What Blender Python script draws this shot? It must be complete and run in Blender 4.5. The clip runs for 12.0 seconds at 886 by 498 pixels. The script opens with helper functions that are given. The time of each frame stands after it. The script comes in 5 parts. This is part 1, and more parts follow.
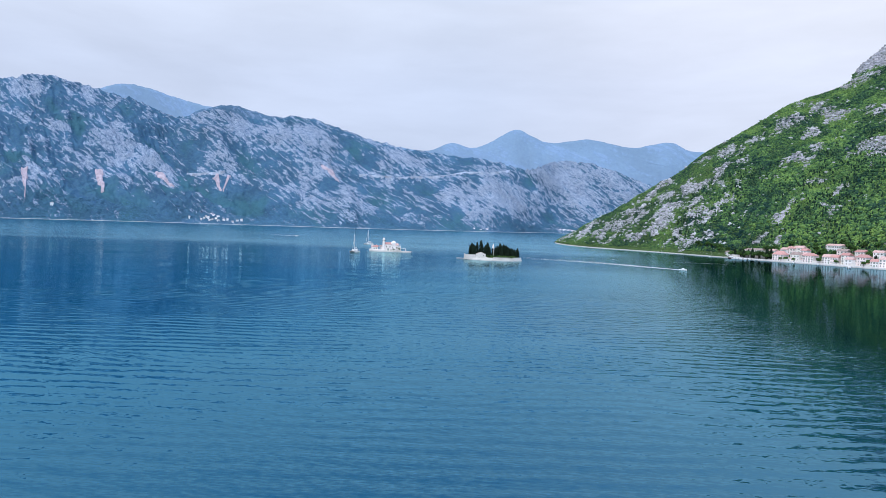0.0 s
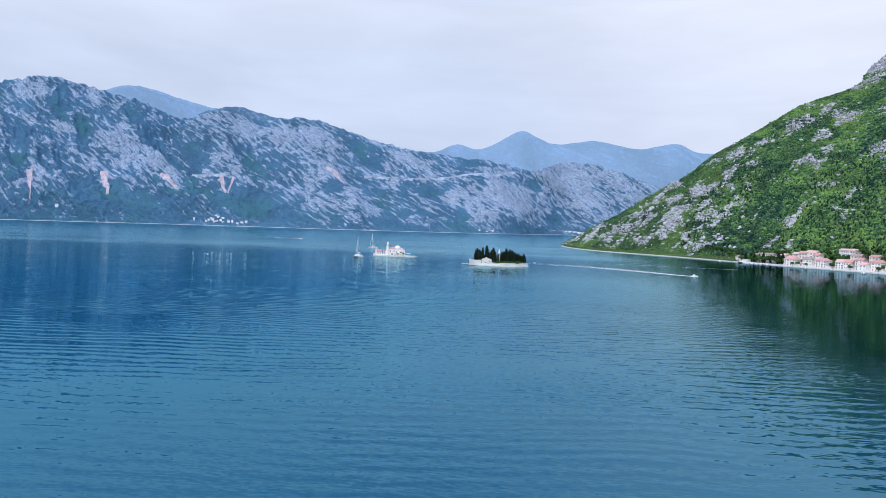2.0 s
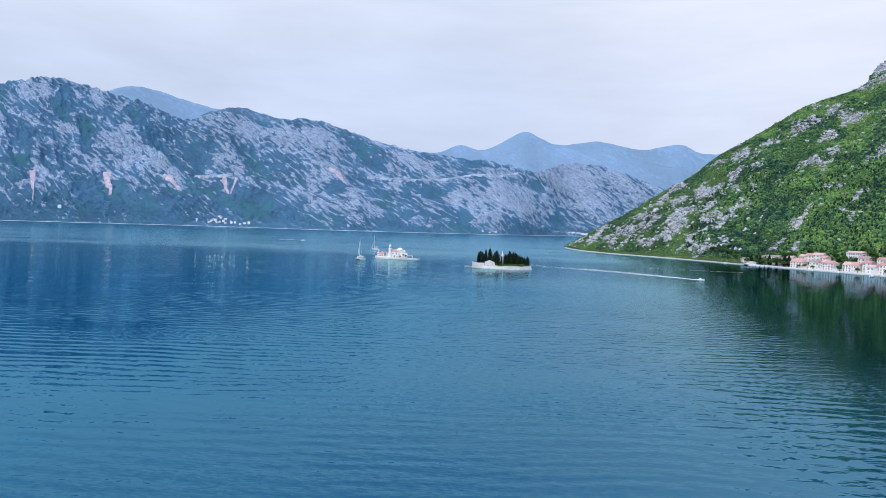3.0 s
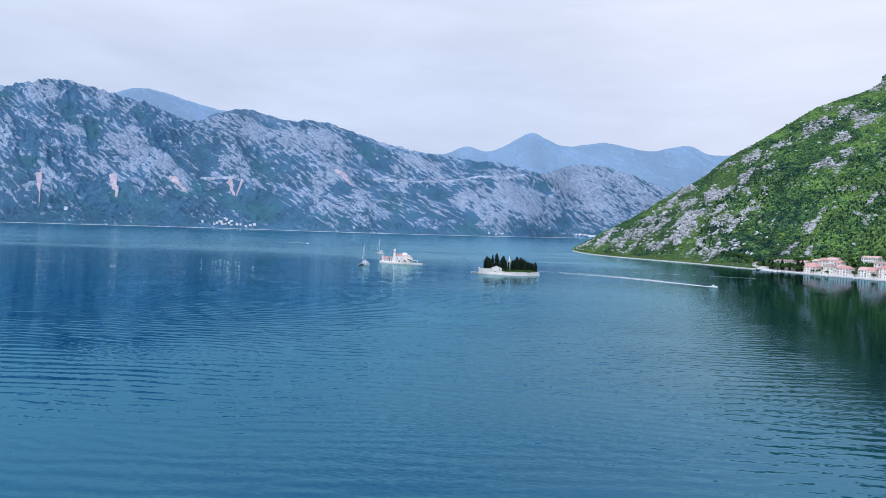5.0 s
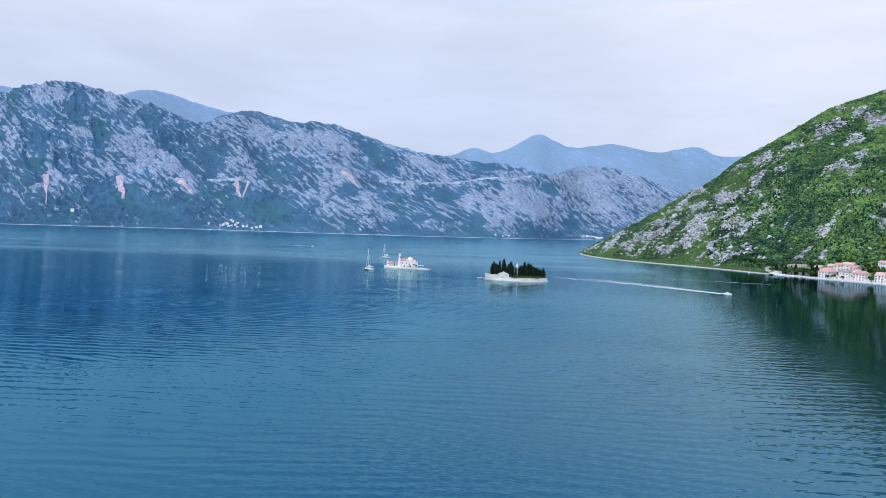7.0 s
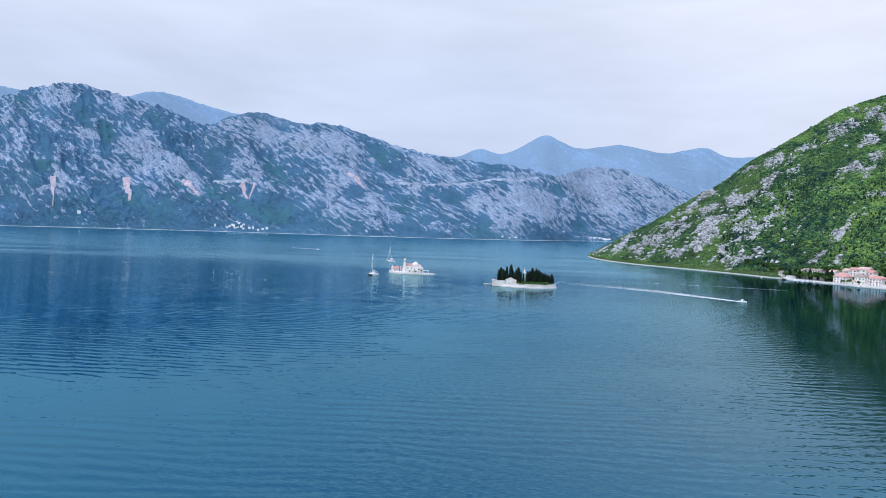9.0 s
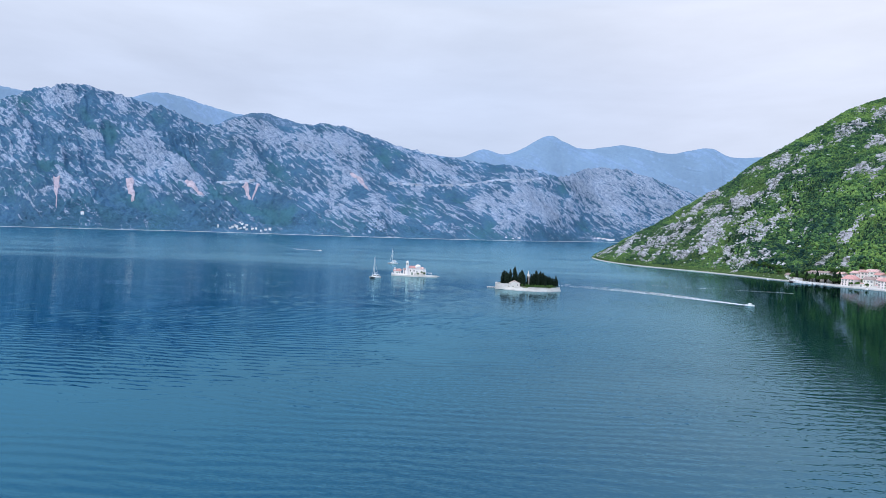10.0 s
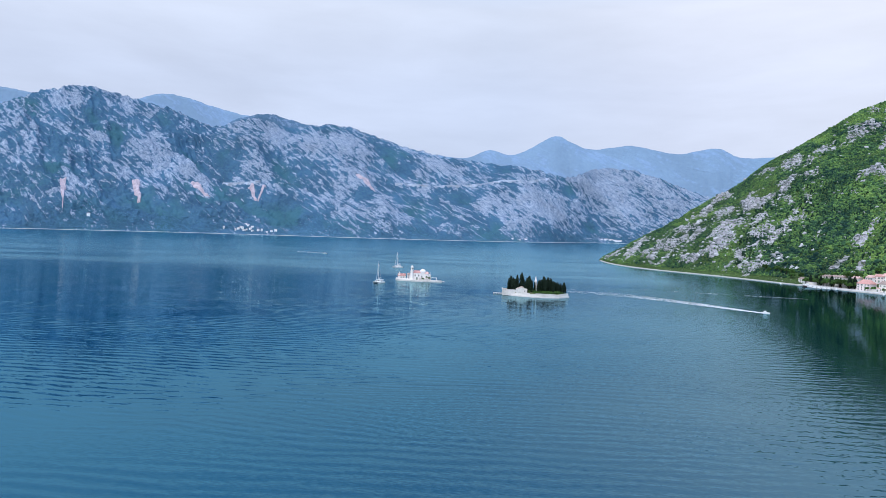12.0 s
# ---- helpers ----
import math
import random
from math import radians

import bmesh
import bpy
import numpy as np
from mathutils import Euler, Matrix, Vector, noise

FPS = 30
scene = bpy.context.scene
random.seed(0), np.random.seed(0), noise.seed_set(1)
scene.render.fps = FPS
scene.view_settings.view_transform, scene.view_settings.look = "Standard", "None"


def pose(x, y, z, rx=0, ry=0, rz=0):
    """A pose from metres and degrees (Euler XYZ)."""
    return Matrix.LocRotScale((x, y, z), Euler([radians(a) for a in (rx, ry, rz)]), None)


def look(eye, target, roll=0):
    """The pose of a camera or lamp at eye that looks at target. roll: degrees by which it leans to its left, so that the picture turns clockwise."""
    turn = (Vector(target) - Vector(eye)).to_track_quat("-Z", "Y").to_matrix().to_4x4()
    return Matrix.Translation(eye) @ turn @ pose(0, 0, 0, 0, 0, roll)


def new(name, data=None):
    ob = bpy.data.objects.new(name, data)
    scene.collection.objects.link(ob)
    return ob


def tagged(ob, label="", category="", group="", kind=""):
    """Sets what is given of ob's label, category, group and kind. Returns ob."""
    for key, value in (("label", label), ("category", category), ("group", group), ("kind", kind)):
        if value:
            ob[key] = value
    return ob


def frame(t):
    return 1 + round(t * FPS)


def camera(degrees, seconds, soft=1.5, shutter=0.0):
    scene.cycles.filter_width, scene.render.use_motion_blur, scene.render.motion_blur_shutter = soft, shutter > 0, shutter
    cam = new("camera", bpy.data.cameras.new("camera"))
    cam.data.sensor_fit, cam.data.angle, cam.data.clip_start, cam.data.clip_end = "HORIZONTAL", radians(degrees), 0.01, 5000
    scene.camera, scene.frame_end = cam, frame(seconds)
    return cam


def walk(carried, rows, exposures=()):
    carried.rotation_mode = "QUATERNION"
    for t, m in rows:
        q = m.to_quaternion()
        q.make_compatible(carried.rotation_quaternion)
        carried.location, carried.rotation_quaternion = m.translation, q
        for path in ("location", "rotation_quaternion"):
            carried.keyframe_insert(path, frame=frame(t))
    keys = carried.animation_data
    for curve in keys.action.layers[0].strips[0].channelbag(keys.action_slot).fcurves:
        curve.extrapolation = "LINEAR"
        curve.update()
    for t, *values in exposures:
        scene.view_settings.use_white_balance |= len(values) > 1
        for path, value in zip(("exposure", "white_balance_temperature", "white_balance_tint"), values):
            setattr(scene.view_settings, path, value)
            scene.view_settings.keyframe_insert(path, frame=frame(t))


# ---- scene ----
cam = camera(68, 12.0, 0.6)
PATH = [
    (0, look((0.369, 3.369, 34.600), (-25.25, 1002.28, -4.31), 1.916)),
    (1, look((0.275, 10.171, 36.323), (-29.17, 1009.01, -1.86), 1.941)),
    (2, look((0.189, 17.008, 38.049), (-33.43, 1015.74, 0.61), 1.962)),
    (3, look((0.112, 23.882, 39.779), (-37.96, 1022.48, 3.08), 1.979)),
    (4, look((0.044, 30.792, 41.513), (-42.73, 1029.23, 5.54), 1.993)),
    (5, look((-0.014, 37.738, 43.250), (-47.68, 1035.98, 7.98), 2.003)),
    (6, look((-0.064, 44.719, 44.992), (-52.77, 1042.73, 10.39), 2.009)),
    (7, look((-0.105, 51.736, 46.737), (-57.94, 1049.48, 12.75), 2.011)),
    (8, look((-0.137, 58.790, 48.486), (-63.15, 1056.24, 15.04), 2.010)),
    (9, look((-0.160, 65.879, 50.238), (-68.34, 1063.01, 17.26), 2.005)),
    (10, look((-0.173, 73.004, 51.995), (-73.47, 1069.78, 19.39), 1.997)),
    (11, look((-0.178, 80.165, 53.755), (-78.49, 1076.57, 21.43), 1.985)),
    (12, look((-0.174, 87.362, 55.519), (-83.35, 1083.38, 23.35), 1.970)),
]
walk(cam, PATH, [(0, 0.0, 6150, 10), (12, 0.0, 6150, 10)])

# ---- sky and sun: a bright overcast afternoon ----
SUN_EL, SUN_AZ = 50.0, 222.0  # degrees; azimuth clockwise from +y, so the sun stands behind the camera

world = bpy.data.worlds.new("overcast_sky")
scene.world = world
world.use_nodes = True


def node(tree, kind, **inputs):
    """One shader node; inputs are values or sockets."""
    n = tree.nodes.new(kind)
    for key, value in inputs.items():
        key = int(key[1:]) if key[0] == "i" and key[1:].isdigit() else key.replace("_", " ")
        if isinstance(value, bpy.types.NodeSocket):
            tree.links.new(value, n.inputs[key])
        else:
            n.inputs[key].default_value = value
    return n


def ramp(tree, fac, stops):
    n = tree.nodes.new("ShaderNodeValToRGB")
    tree.links.new(fac, n.inputs[0])
    while len(n.color_ramp.elements) < len(stops):
        n.color_ramp.elements.new(0.5)
    for e, (p, c) in zip(n.color_ramp.elements, stops):
        e.position = p
        e.color = (c, c, c, 1) if isinstance(c, (int, float)) else (*c, 1)
    return n.outputs[0]


def mix(tree, fac, a, b, kind="MIX"):
    n = tree.nodes.new("ShaderNodeMix")
    n.data_type, n.blend_type = "RGBA", kind
    for i, value in ((0, fac), (6, a), (7, b)):
        if isinstance(value, bpy.types.NodeSocket):
            tree.links.new(value, n.inputs[i])
        elif i == 0:
            n.inputs[0].default_value = value
        else:
            n.inputs[i].default_value = (*value, 1)
    return n.outputs[2]


def math_node(tree, op, a, b=0.0, clamp=False):
    n = node(tree, "ShaderNodeMath", i0=a, i1=b)
    n.operation, n.use_clamp = op, clamp
    return n.outputs[0]


wt = world.node_tree
wt.nodes.clear()
sky = node(wt, "ShaderNodeTexSky")
sky.sky_type, sky.sun_disc = "NISHITA", False
sky.sun_elevation, sky.sun_rotation = radians(SUN_EL), radians(SUN_AZ)
sky.air_density, sky.dust_density = 1.2, 3.0
wpos = node(wt, "ShaderNodeTexCoord").outputs["Generated"]
wsep = node(wt, "ShaderNodeSeparateXYZ", i0=wpos)
height = math_node(wt, "MAXIMUM", wsep.outputs[2], 0.0)
flat_pos = node(wt, "ShaderNodeMapping", Vector=wpos, Scale=(1.6, 1.6, 7.0)).outputs[0]
cloud = node(wt, "ShaderNodeTexNoise", Vector=flat_pos, Scale=1.3, Detail=5.0, Roughness=0.5, Distortion=0.4).outputs[0]
veil = node(wt, "ShaderNodeTexNoise", Vector=flat_pos, Scale=4.5, Detail=6.0, Roughness=0.6).outputs[0]
base = ramp(wt, height, [(0.0, (0.79, 0.83, 0.93)), (0.10, (0.665, 0.735, 0.90)), (0.20, (0.695, 0.76, 0.92)), (0.31, (0.775, 0.825, 0.95)), (0.40, (0.66, 0.77, 0.97)), (0.56, (0.47, 0.67, 0.99)), (1.0, (0.46, 0.70, 1.15))])
# brighter to the right; the last stop, out of view, is raised for the water
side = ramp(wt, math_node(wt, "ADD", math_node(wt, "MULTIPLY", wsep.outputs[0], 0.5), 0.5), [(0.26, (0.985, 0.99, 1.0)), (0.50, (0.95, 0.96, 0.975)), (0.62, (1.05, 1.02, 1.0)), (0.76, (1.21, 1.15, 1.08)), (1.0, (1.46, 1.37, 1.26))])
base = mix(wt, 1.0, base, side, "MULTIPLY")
# extra brightness added to the unseen sky high up to the east, for the water
high = ramp(wt, height, [(0.33, 0.0), (0.62, 1.0)])
eastern = ramp(wt, math_node(wt, "ADD", math_node(wt, "MULTIPLY", wsep.outputs[0], 0.5), 0.5), [(0.50, 0.0), (0.78, 1.0)])
thin = mix(wt, math_node(wt, "MULTIPLY", high, eastern), (1.0, 1.0, 1.0), (2.1, 1.9, 1.7))
base = mix(wt, 1.0, base, thin, "MULTIPLY")
patch = ramp(wt, cloud, [(0.36, 0.93), (0.64, 1.06)])
clouds = mix(wt, 1.0, base, patch, "MULTIPLY")
clouds = mix(wt, 1.0, clouds, ramp(wt, veil, [(0.3, 0.975), (0.7, 1.025)]), "MULTIPLY")
# the clear sky above the cloud layer adds a little through it
clear = mix(wt, 1.0, sky.outputs[0], (0.08, 0.08, 0.08), "MULTIPLY")
whole = mix(wt, 0.06, clouds, clear)
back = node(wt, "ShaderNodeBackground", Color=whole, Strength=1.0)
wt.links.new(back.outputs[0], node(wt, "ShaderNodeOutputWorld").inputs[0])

sun = new("sun", bpy.data.lights.new("sun", "SUN"))
sun.data.energy, sun.data.angle, sun.data.color = 2.5, radians(10), (1.0, 0.95, 0.88)
sun_way = Vector((math.sin(radians(SUN_AZ)) * math.cos(radians(SUN_EL)), math.cos(radians(SUN_AZ)) * math.cos(radians(SUN_EL)), math.sin(radians(SUN_EL))))
sun.matrix_world = look(sun_way * 500, (0, 0, 0))


# ---- materials ----
def material(name, colour, rough=0.7, metal=0.0, scale=0.4, spread=0.25, fine=6.0, bump=0.0, island=0.0, each=0.0, stain=None, spec=0.5):
    """A surface with blotches at two scales, relief, and variation per loose piece or per object."""
    m = bpy.data.materials.new(name)
    m.use_nodes = True
    t = m.node_tree
    t.nodes.clear()
    pos = node(t, "ShaderNodeTexCoord").outputs["Object"]
    big = node(t, "ShaderNodeTexNoise", Vector=pos, Scale=scale, Detail=4.0, Roughness=0.6).outputs[0]
    small = node(t, "ShaderNodeTexNoise", Vector=pos, Scale=scale * fine, Detail=5.0, Roughness=0.65).outputs[0]
    c = node(t, "ShaderNodeRGB").outputs[0]
    c.default_value = (*colour, 1)
    c = mix(t, 1.0, c, ramp(t, big, [(0.3, 1 - spread), (0.7, 1 + spread)]), "MULTIPLY")
    c = mix(t, 1.0, c, ramp(t, small, [(0.3, 1 - spread * 0.6), (0.7, 1 + spread * 0.6)]), "MULTIPLY")
    if stain:
        c = mix(t, ramp(t, big, [(0.46, 0.0), (0.62, 0.85)]), c, stain)
    for amount, source, socket in ((island, "ShaderNodeNewGeometry", "Random Per Island"), (each, "ShaderNodeObjectInfo", "Random")):
        if amount:
            c = mix(t, 1.0, c, ramp(t, node(t, source).outputs[socket], [(0.0, 1 - amount), (1.0, 1 + amount)]), "MULTIPLY")
    p = node(t, "ShaderNodeBsdfPrincipled", Base_Color=c, Roughness=rough, Metallic=metal)
    p.inputs["Specular IOR Level"].default_value = spec
    if bump:
        b = node(t, "ShaderNodeBump", Strength=0.6, Distance=bump, Height=small)
        t.links.new(b.outputs[0], p.inputs["Normal"])
    t.links.new(p.outputs[0], node(t, "ShaderNodeOutputMaterial").inputs[0])
    return m


def mountain_material(name, rock, rock_dark, scrub, scrub_light, scale, haze_glow=None, relief=3.0, lean=1.0, stretch=0.5, wild=2.2, speck=0.4, meadow=None, detail=5.0, edge_width=0.16, grain=4.0, patches=1.1):
    """Limestone with scrub: the mesh's 'rock' attribute says where bare rock prevails, noise breaks the edge."""
    m = bpy.data.materials.new(name)
    m.use_nodes = True
    t = m.node_tree
    t.nodes.clear()
    pos = node(t, "ShaderNodeTexCoord").outputs["Object"]
    attribute = node(t, "ShaderNodeAttribute")
    attribute.attribute_name = "rock"
    share = attribute.outputs["Fac"]
    n_big = node(t, "ShaderNodeTexNoise", Vector=pos, Scale=scale * 0.16, Detail=5.0, Roughness=0.6).outputs[0]
    # strata and gullies run aslant down the face, so the noise is drawn out along them
    across = node(t, "ShaderNodeVectorMath", i0=pos, i1=(0.86, 0.5, lean))
    across.operation = "DOT_PRODUCT"
    down = node(t, "ShaderNodeVectorMath", i0=pos, i1=(-0.86 * 0.5, -0.5 * 0.5, 0.9))
    down.operation = "DOT_PRODUCT"
    slant = node(t, "ShaderNodeCombineXYZ", i0=across.outputs["Value"], i1=math_node(t, "MULTIPLY", down.outputs["Value"], stretch), i2=0.0).outputs[0]
    n_mid = node(t, "ShaderNodeTexNoise", Vector=slant, Scale=scale, Detail=detail, Roughness=0.56, Distortion=0.8).outputs[0]
    n_fine = node(t, "ShaderNodeTexNoise", Vector=pos, Scale=scale * grain, Detail=3.0, Roughness=0.6).outputs[0]
    spots = node(t, "ShaderNodeTexVoronoi", Vector=pos, Scale=scale * 2.6, Randomness=1.0).outputs["Distance"]
    band = node(t, "ShaderNodeTexNoise", Vector=slant, Scale=scale * 0.24, Detail=3.0, Roughness=0.5).outputs[0]
    share = math_node(t, "ADD", share, math_node(t, "MULTIPLY", math_node(t, "SUBTRACT", band, 0.5), patches))
    edge = math_node(t, "ADD", share, math_node(t, "MULTIPLY", math_node(t, "SUBTRACT", n_mid, 0.5), wild))
    edge = math_node(t, "ADD", edge, math_node(t, "MULTIPLY", math_node(t, "SUBTRACT", n_fine, 0.5), speck))
    edge = math_node(t, "ADD", edge, math_node(t, "MULTIPLY", math_node(t, "SUBTRACT", spots, 0.42), speck))
    bare = ramp(t, edge, [(0.48 - edge_width / 2, 0.0), (0.48 + edge_width / 2, 1.0)])
    stone = mix(t, ramp(t, n_fine, [(0.34, 0.0), (0.66, 1.0)]), rock_dark, rock)
    joint = node(t, "ShaderNodeTexNoise", Vector=slant, Scale=scale * 1.9, Detail=3.0, Roughness=0.6).outputs[0]
    joint = math_node(t, "ABSOLUTE", math_node(t, "SUBTRACT", joint, 0.5))
    stone = mix(t, ramp(t, joint, [(0.012, 0.7), (0.05, 0.0)]), stone, scrub)
    stone = mix(t, 1.0, stone, ramp(t, n_big, [(0.3, 0.85), (0.7, 1.12)]), "MULTIPLY")
    green = mix(t, ramp(t, n_fine, [(0.32, 0.0), (0.70, 1.0)]), scrub, scrub_light)
    green = mix(t, 1.0, green, ramp(t, n_big, [(0.3, 0.75), (0.7, 1.25)]), "MULTIPLY")
    if meadow:
        lush = node(t, "ShaderNodeTexNoise", Vector=pos, Scale=scale * 0.09, Detail=4.0, Roughness=0.6, Distortion=0.5).outputs[0]
        lush = math_node(t, "SUBTRACT", lush, math_node(t, "MULTIPLY", attribute.outputs["Fac"], 0.2))
        green = mix(t, ramp(t, lush, [(0.48, 0.0), (0.62, 0.5)]), green, meadow)
    c = mix(t, bare, green, stone)
    p = node(t, "ShaderNodeBsdfPrincipled", Base_Color=c, Roughness=0.9)
    p.inputs["Specular IOR Level"].default_value = 0.1
    b = node(t, "ShaderNodeBump", Strength=1.0, Distance=relief, Height=math_node(t, "ADD", n_fine, math_node(t, "MULTIPLY", n_mid, 2.0)))
    t.links.new(b.outputs[0], p.inputs["Normal"])
    # emission put in for the haze over far slopes, not a light source
    if haze_glow:
        p.inputs["Emission Color"].default_value = (*haze_glow, 1)
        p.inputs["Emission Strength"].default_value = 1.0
    t.links.new(p.outputs[0], node(t, "ShaderNodeOutputMaterial").inputs[0])
    return m


def water_material():
    m = bpy.data.materials.new("bay_water")
    m.use_nodes = True
    t = m.node_tree
    t.nodes.clear()
    pos = node(t, "ShaderNodeTexCoord").outputs["Object"]

    def field(length, width, turn, detail=2.0, distortion=0.0):
        """Noise whose features are so many metres long and wide, turned from the x axis."""
        n = node(t, "ShaderNodeMapping", Vector=pos, Scale=(length, width, 1.0), Rotation=(0, 0, radians(turn)))
        n.vector_type = "TEXTURE"
        return node(t, "ShaderNodeTexNoise", Vector=n.outputs[0], Scale=1.0, Detail=detail, Roughness=0.5, Distortion=distortion).outputs

    def times(*values):
        out = values[0]
        for v in values[1:]:
            out = math_node(t, "MULTIPLY", out, v)
        return out

    def plus(*values):
        out = values[0]
        for v in values[1:]:
            out = math_node(t, "ADD", out, v)
        return out

    def between(value, a, b, c=0.0, d=1.0):
        return node(t, "ShaderNodeMapRange", Value=value, i1=a, i2=b, i3=c, i4=d).outputs[0]

    slopes = []

    def ripples(length, width, turn, steep, where, detail=1.5, distortion=0.0):
        """Small broken waves: their slopes across and along the bay."""
        c = node(t, "ShaderNodeSeparateColor", i0=field(length, width, turn, detail, distortion)["Color"])
        rise = times(math_node(t, "SUBTRACT", c.outputs[0], 0.5), where, steep)
        lean = times(math_node(t, "SUBTRACT", c.outputs[1], 0.5), where, steep * width / length)
        w = radians(turn)
        slopes.append((plus(times(lean, math.cos(w)), times(rise, -math.sin(w))), plus(times(rise, math.cos(w)), times(lean, math.sin(w)))))

    def train(length, turn, steep, where, bend):
        """Long-crested waves of one length whose crests wander and break up."""
        w = radians(turn)
        along_way = plus(times(north, math.cos(w)), times(east, -math.sin(w)))
        drift = times(math_node(t, "SUBTRACT", field(26.0, 9.0, turn, 2.0)[0], 0.5), bend)
        wave = math_node(t, "SINE", plus(times(along_way, 2 * math.pi / length), drift))
        rise = times(wave, where, steep)
        slopes.append((times(rise, -math.sin(w)), times(rise, math.cos(w))))

    sep = node(t, "ShaderNodeSeparateXYZ", i0=pos)
    east, north = sep.outputs[0], sep.outputs[1]
    wander = times(math_node(t, "SUBTRACT", field(250, 80, 5, 3.0)[0], 0.5), 130.0)
    far = plus(north, wander)
    side = plus(east, times(north, -0.25), times(wander, 0.2))
    # a breeze ruffles the open bay past the islands; the lee under the hill lies calmer
    open_bay = times(between(far, 690.0, 900.0), between(far, 1300.0, 2500.0, 1.0, 0.7))
    lee = between(side, -30.0, 45.0, 1.0, 0.35)
    streaks = ramp(t, field(260, 76, 4, 4.0, 1.2)[0], [(0.34, 0.60), (0.62, 1.0)])
    # and a tongue of breeze reaches from the islands down the middle of the bay
    breeze = times(between(side, -190.0, -60.0), between(side, 10.0, 65.0, 1.0, 0.0), between(far, 190.0, 400.0), between(far, 500.0, 600.0, 1.0, 0.5))
    ruffle = times(math_node(t, "MAXIMUM", times(open_bay, lee), times(breeze, 0.9)), streaks)
    # gusts: patches of livelier and of smoother water, and the wash of boats running through them
    gust = times(ramp(t, field(110, 60, 8, 2.0, 0.6)[0], [(0.36, 0.45), (0.62, 1.1)]), between(side, -160.0, 20.0, 0.42, 1.5))
    # the hill shelters the water along its own shore
    lull = math_node(t, "SUBTRACT", 1.0, times(between(side, 45.0, 76.0), between(far, 130.0, 215.0), 0.85))
    gust = times(gust, lull)
    near = times(plus(times(between(far, 130.0, 300.0, 0.35, 0.0), between(side, -50.0, 20.0)), 1.0), lull)
    wash = ramp(t, field(95, 34, -4, 2.0, 0.5)[0], [(0.36, 0.0), (0.52, 1.0)])
    wash = math_node(t, "MAXIMUM", wash, between(side, -20.0, 40.0, 0.0, 0.85))
    crossing = ramp(t, field(80, 45, 24, 2.0, 0.5)[0], [(0.42, 0.0), (0.62, 1.0)])
    third = ramp(t, field(70, 40, -30, 2.0, 0.5)[0], [(0.44, 0.0), (0.64, 1.0)])
    train(5.4, 2.0, SWELL, times(wash, near), 9.0)
    train(4.3, -14.0, SWELL * 0.9, times(crossing, near), 9.0)
    train(3.1, 9.0, SWELL * 0.9, times(third, near), 10.0)
    ripples(2.4, 0.7, -5.0, CHOP, gust, 2.0)
    ripples(1.0, 0.4, 9.0, FINE, gust, 1.5)
    ripples(1.6, 0.8, -9.0, RUFFLE, ruffle, 2.0)
    # of steep small waves the near faces show and hide the far ones
    facing = plus(times(ruffle, -0.05), times(gust, between(side, -60.0, 20.0), between(side, 30.0, 55.0, 1.0, 0.0), -0.012))
    tilt = node(t, "ShaderNodeCombineXYZ", i0=plus(*[a for a, b in slopes]), i1=plus(facing, *[b for a, b in slopes]), i2=1.0)
    up = node(t, "ShaderNodeVectorMath", i0=tilt.outputs[0])
    up.operation = "NORMALIZE"
    normal = up.outputs[0]
    # a milky blue near the shore, a purer, darker blue further out
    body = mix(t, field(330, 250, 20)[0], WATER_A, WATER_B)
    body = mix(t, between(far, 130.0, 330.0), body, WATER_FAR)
    # black-green under the hill: its dark reflection painted into the body colour
    body = mix(t, between(side, 28.0, 85.0), body, WATER_HILL_DARK)
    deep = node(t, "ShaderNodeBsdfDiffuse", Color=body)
    # sky glare painted into the mirror tint, off the hill's shore and on ruffled water
    glare = math_node(t, "MAXIMUM", times(between(side, -110.0, 5.0), between(far, 130.0, 280.0, 0.4, 1.0)), times(ruffle, 0.6))
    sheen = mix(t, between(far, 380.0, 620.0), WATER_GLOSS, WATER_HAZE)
    sheen = mix(t, glare, sheen, WATER_GLARE)
    # mirror tint darkened along the hill to paint in its dim reflection
    sheen = mix(t, times(between(side, 32.0, 74.0), between(far, 120.0, 230.0)), sheen, WATER_DIMMED)
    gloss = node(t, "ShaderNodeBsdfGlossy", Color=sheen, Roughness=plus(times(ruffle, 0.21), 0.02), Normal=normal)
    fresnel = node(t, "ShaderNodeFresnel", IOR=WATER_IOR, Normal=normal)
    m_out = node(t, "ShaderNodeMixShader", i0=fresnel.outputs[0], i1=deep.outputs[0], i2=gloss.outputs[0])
    t.links.new(m_out.outputs[0], node(t, "ShaderNodeOutputMaterial").inputs[0])
    return m


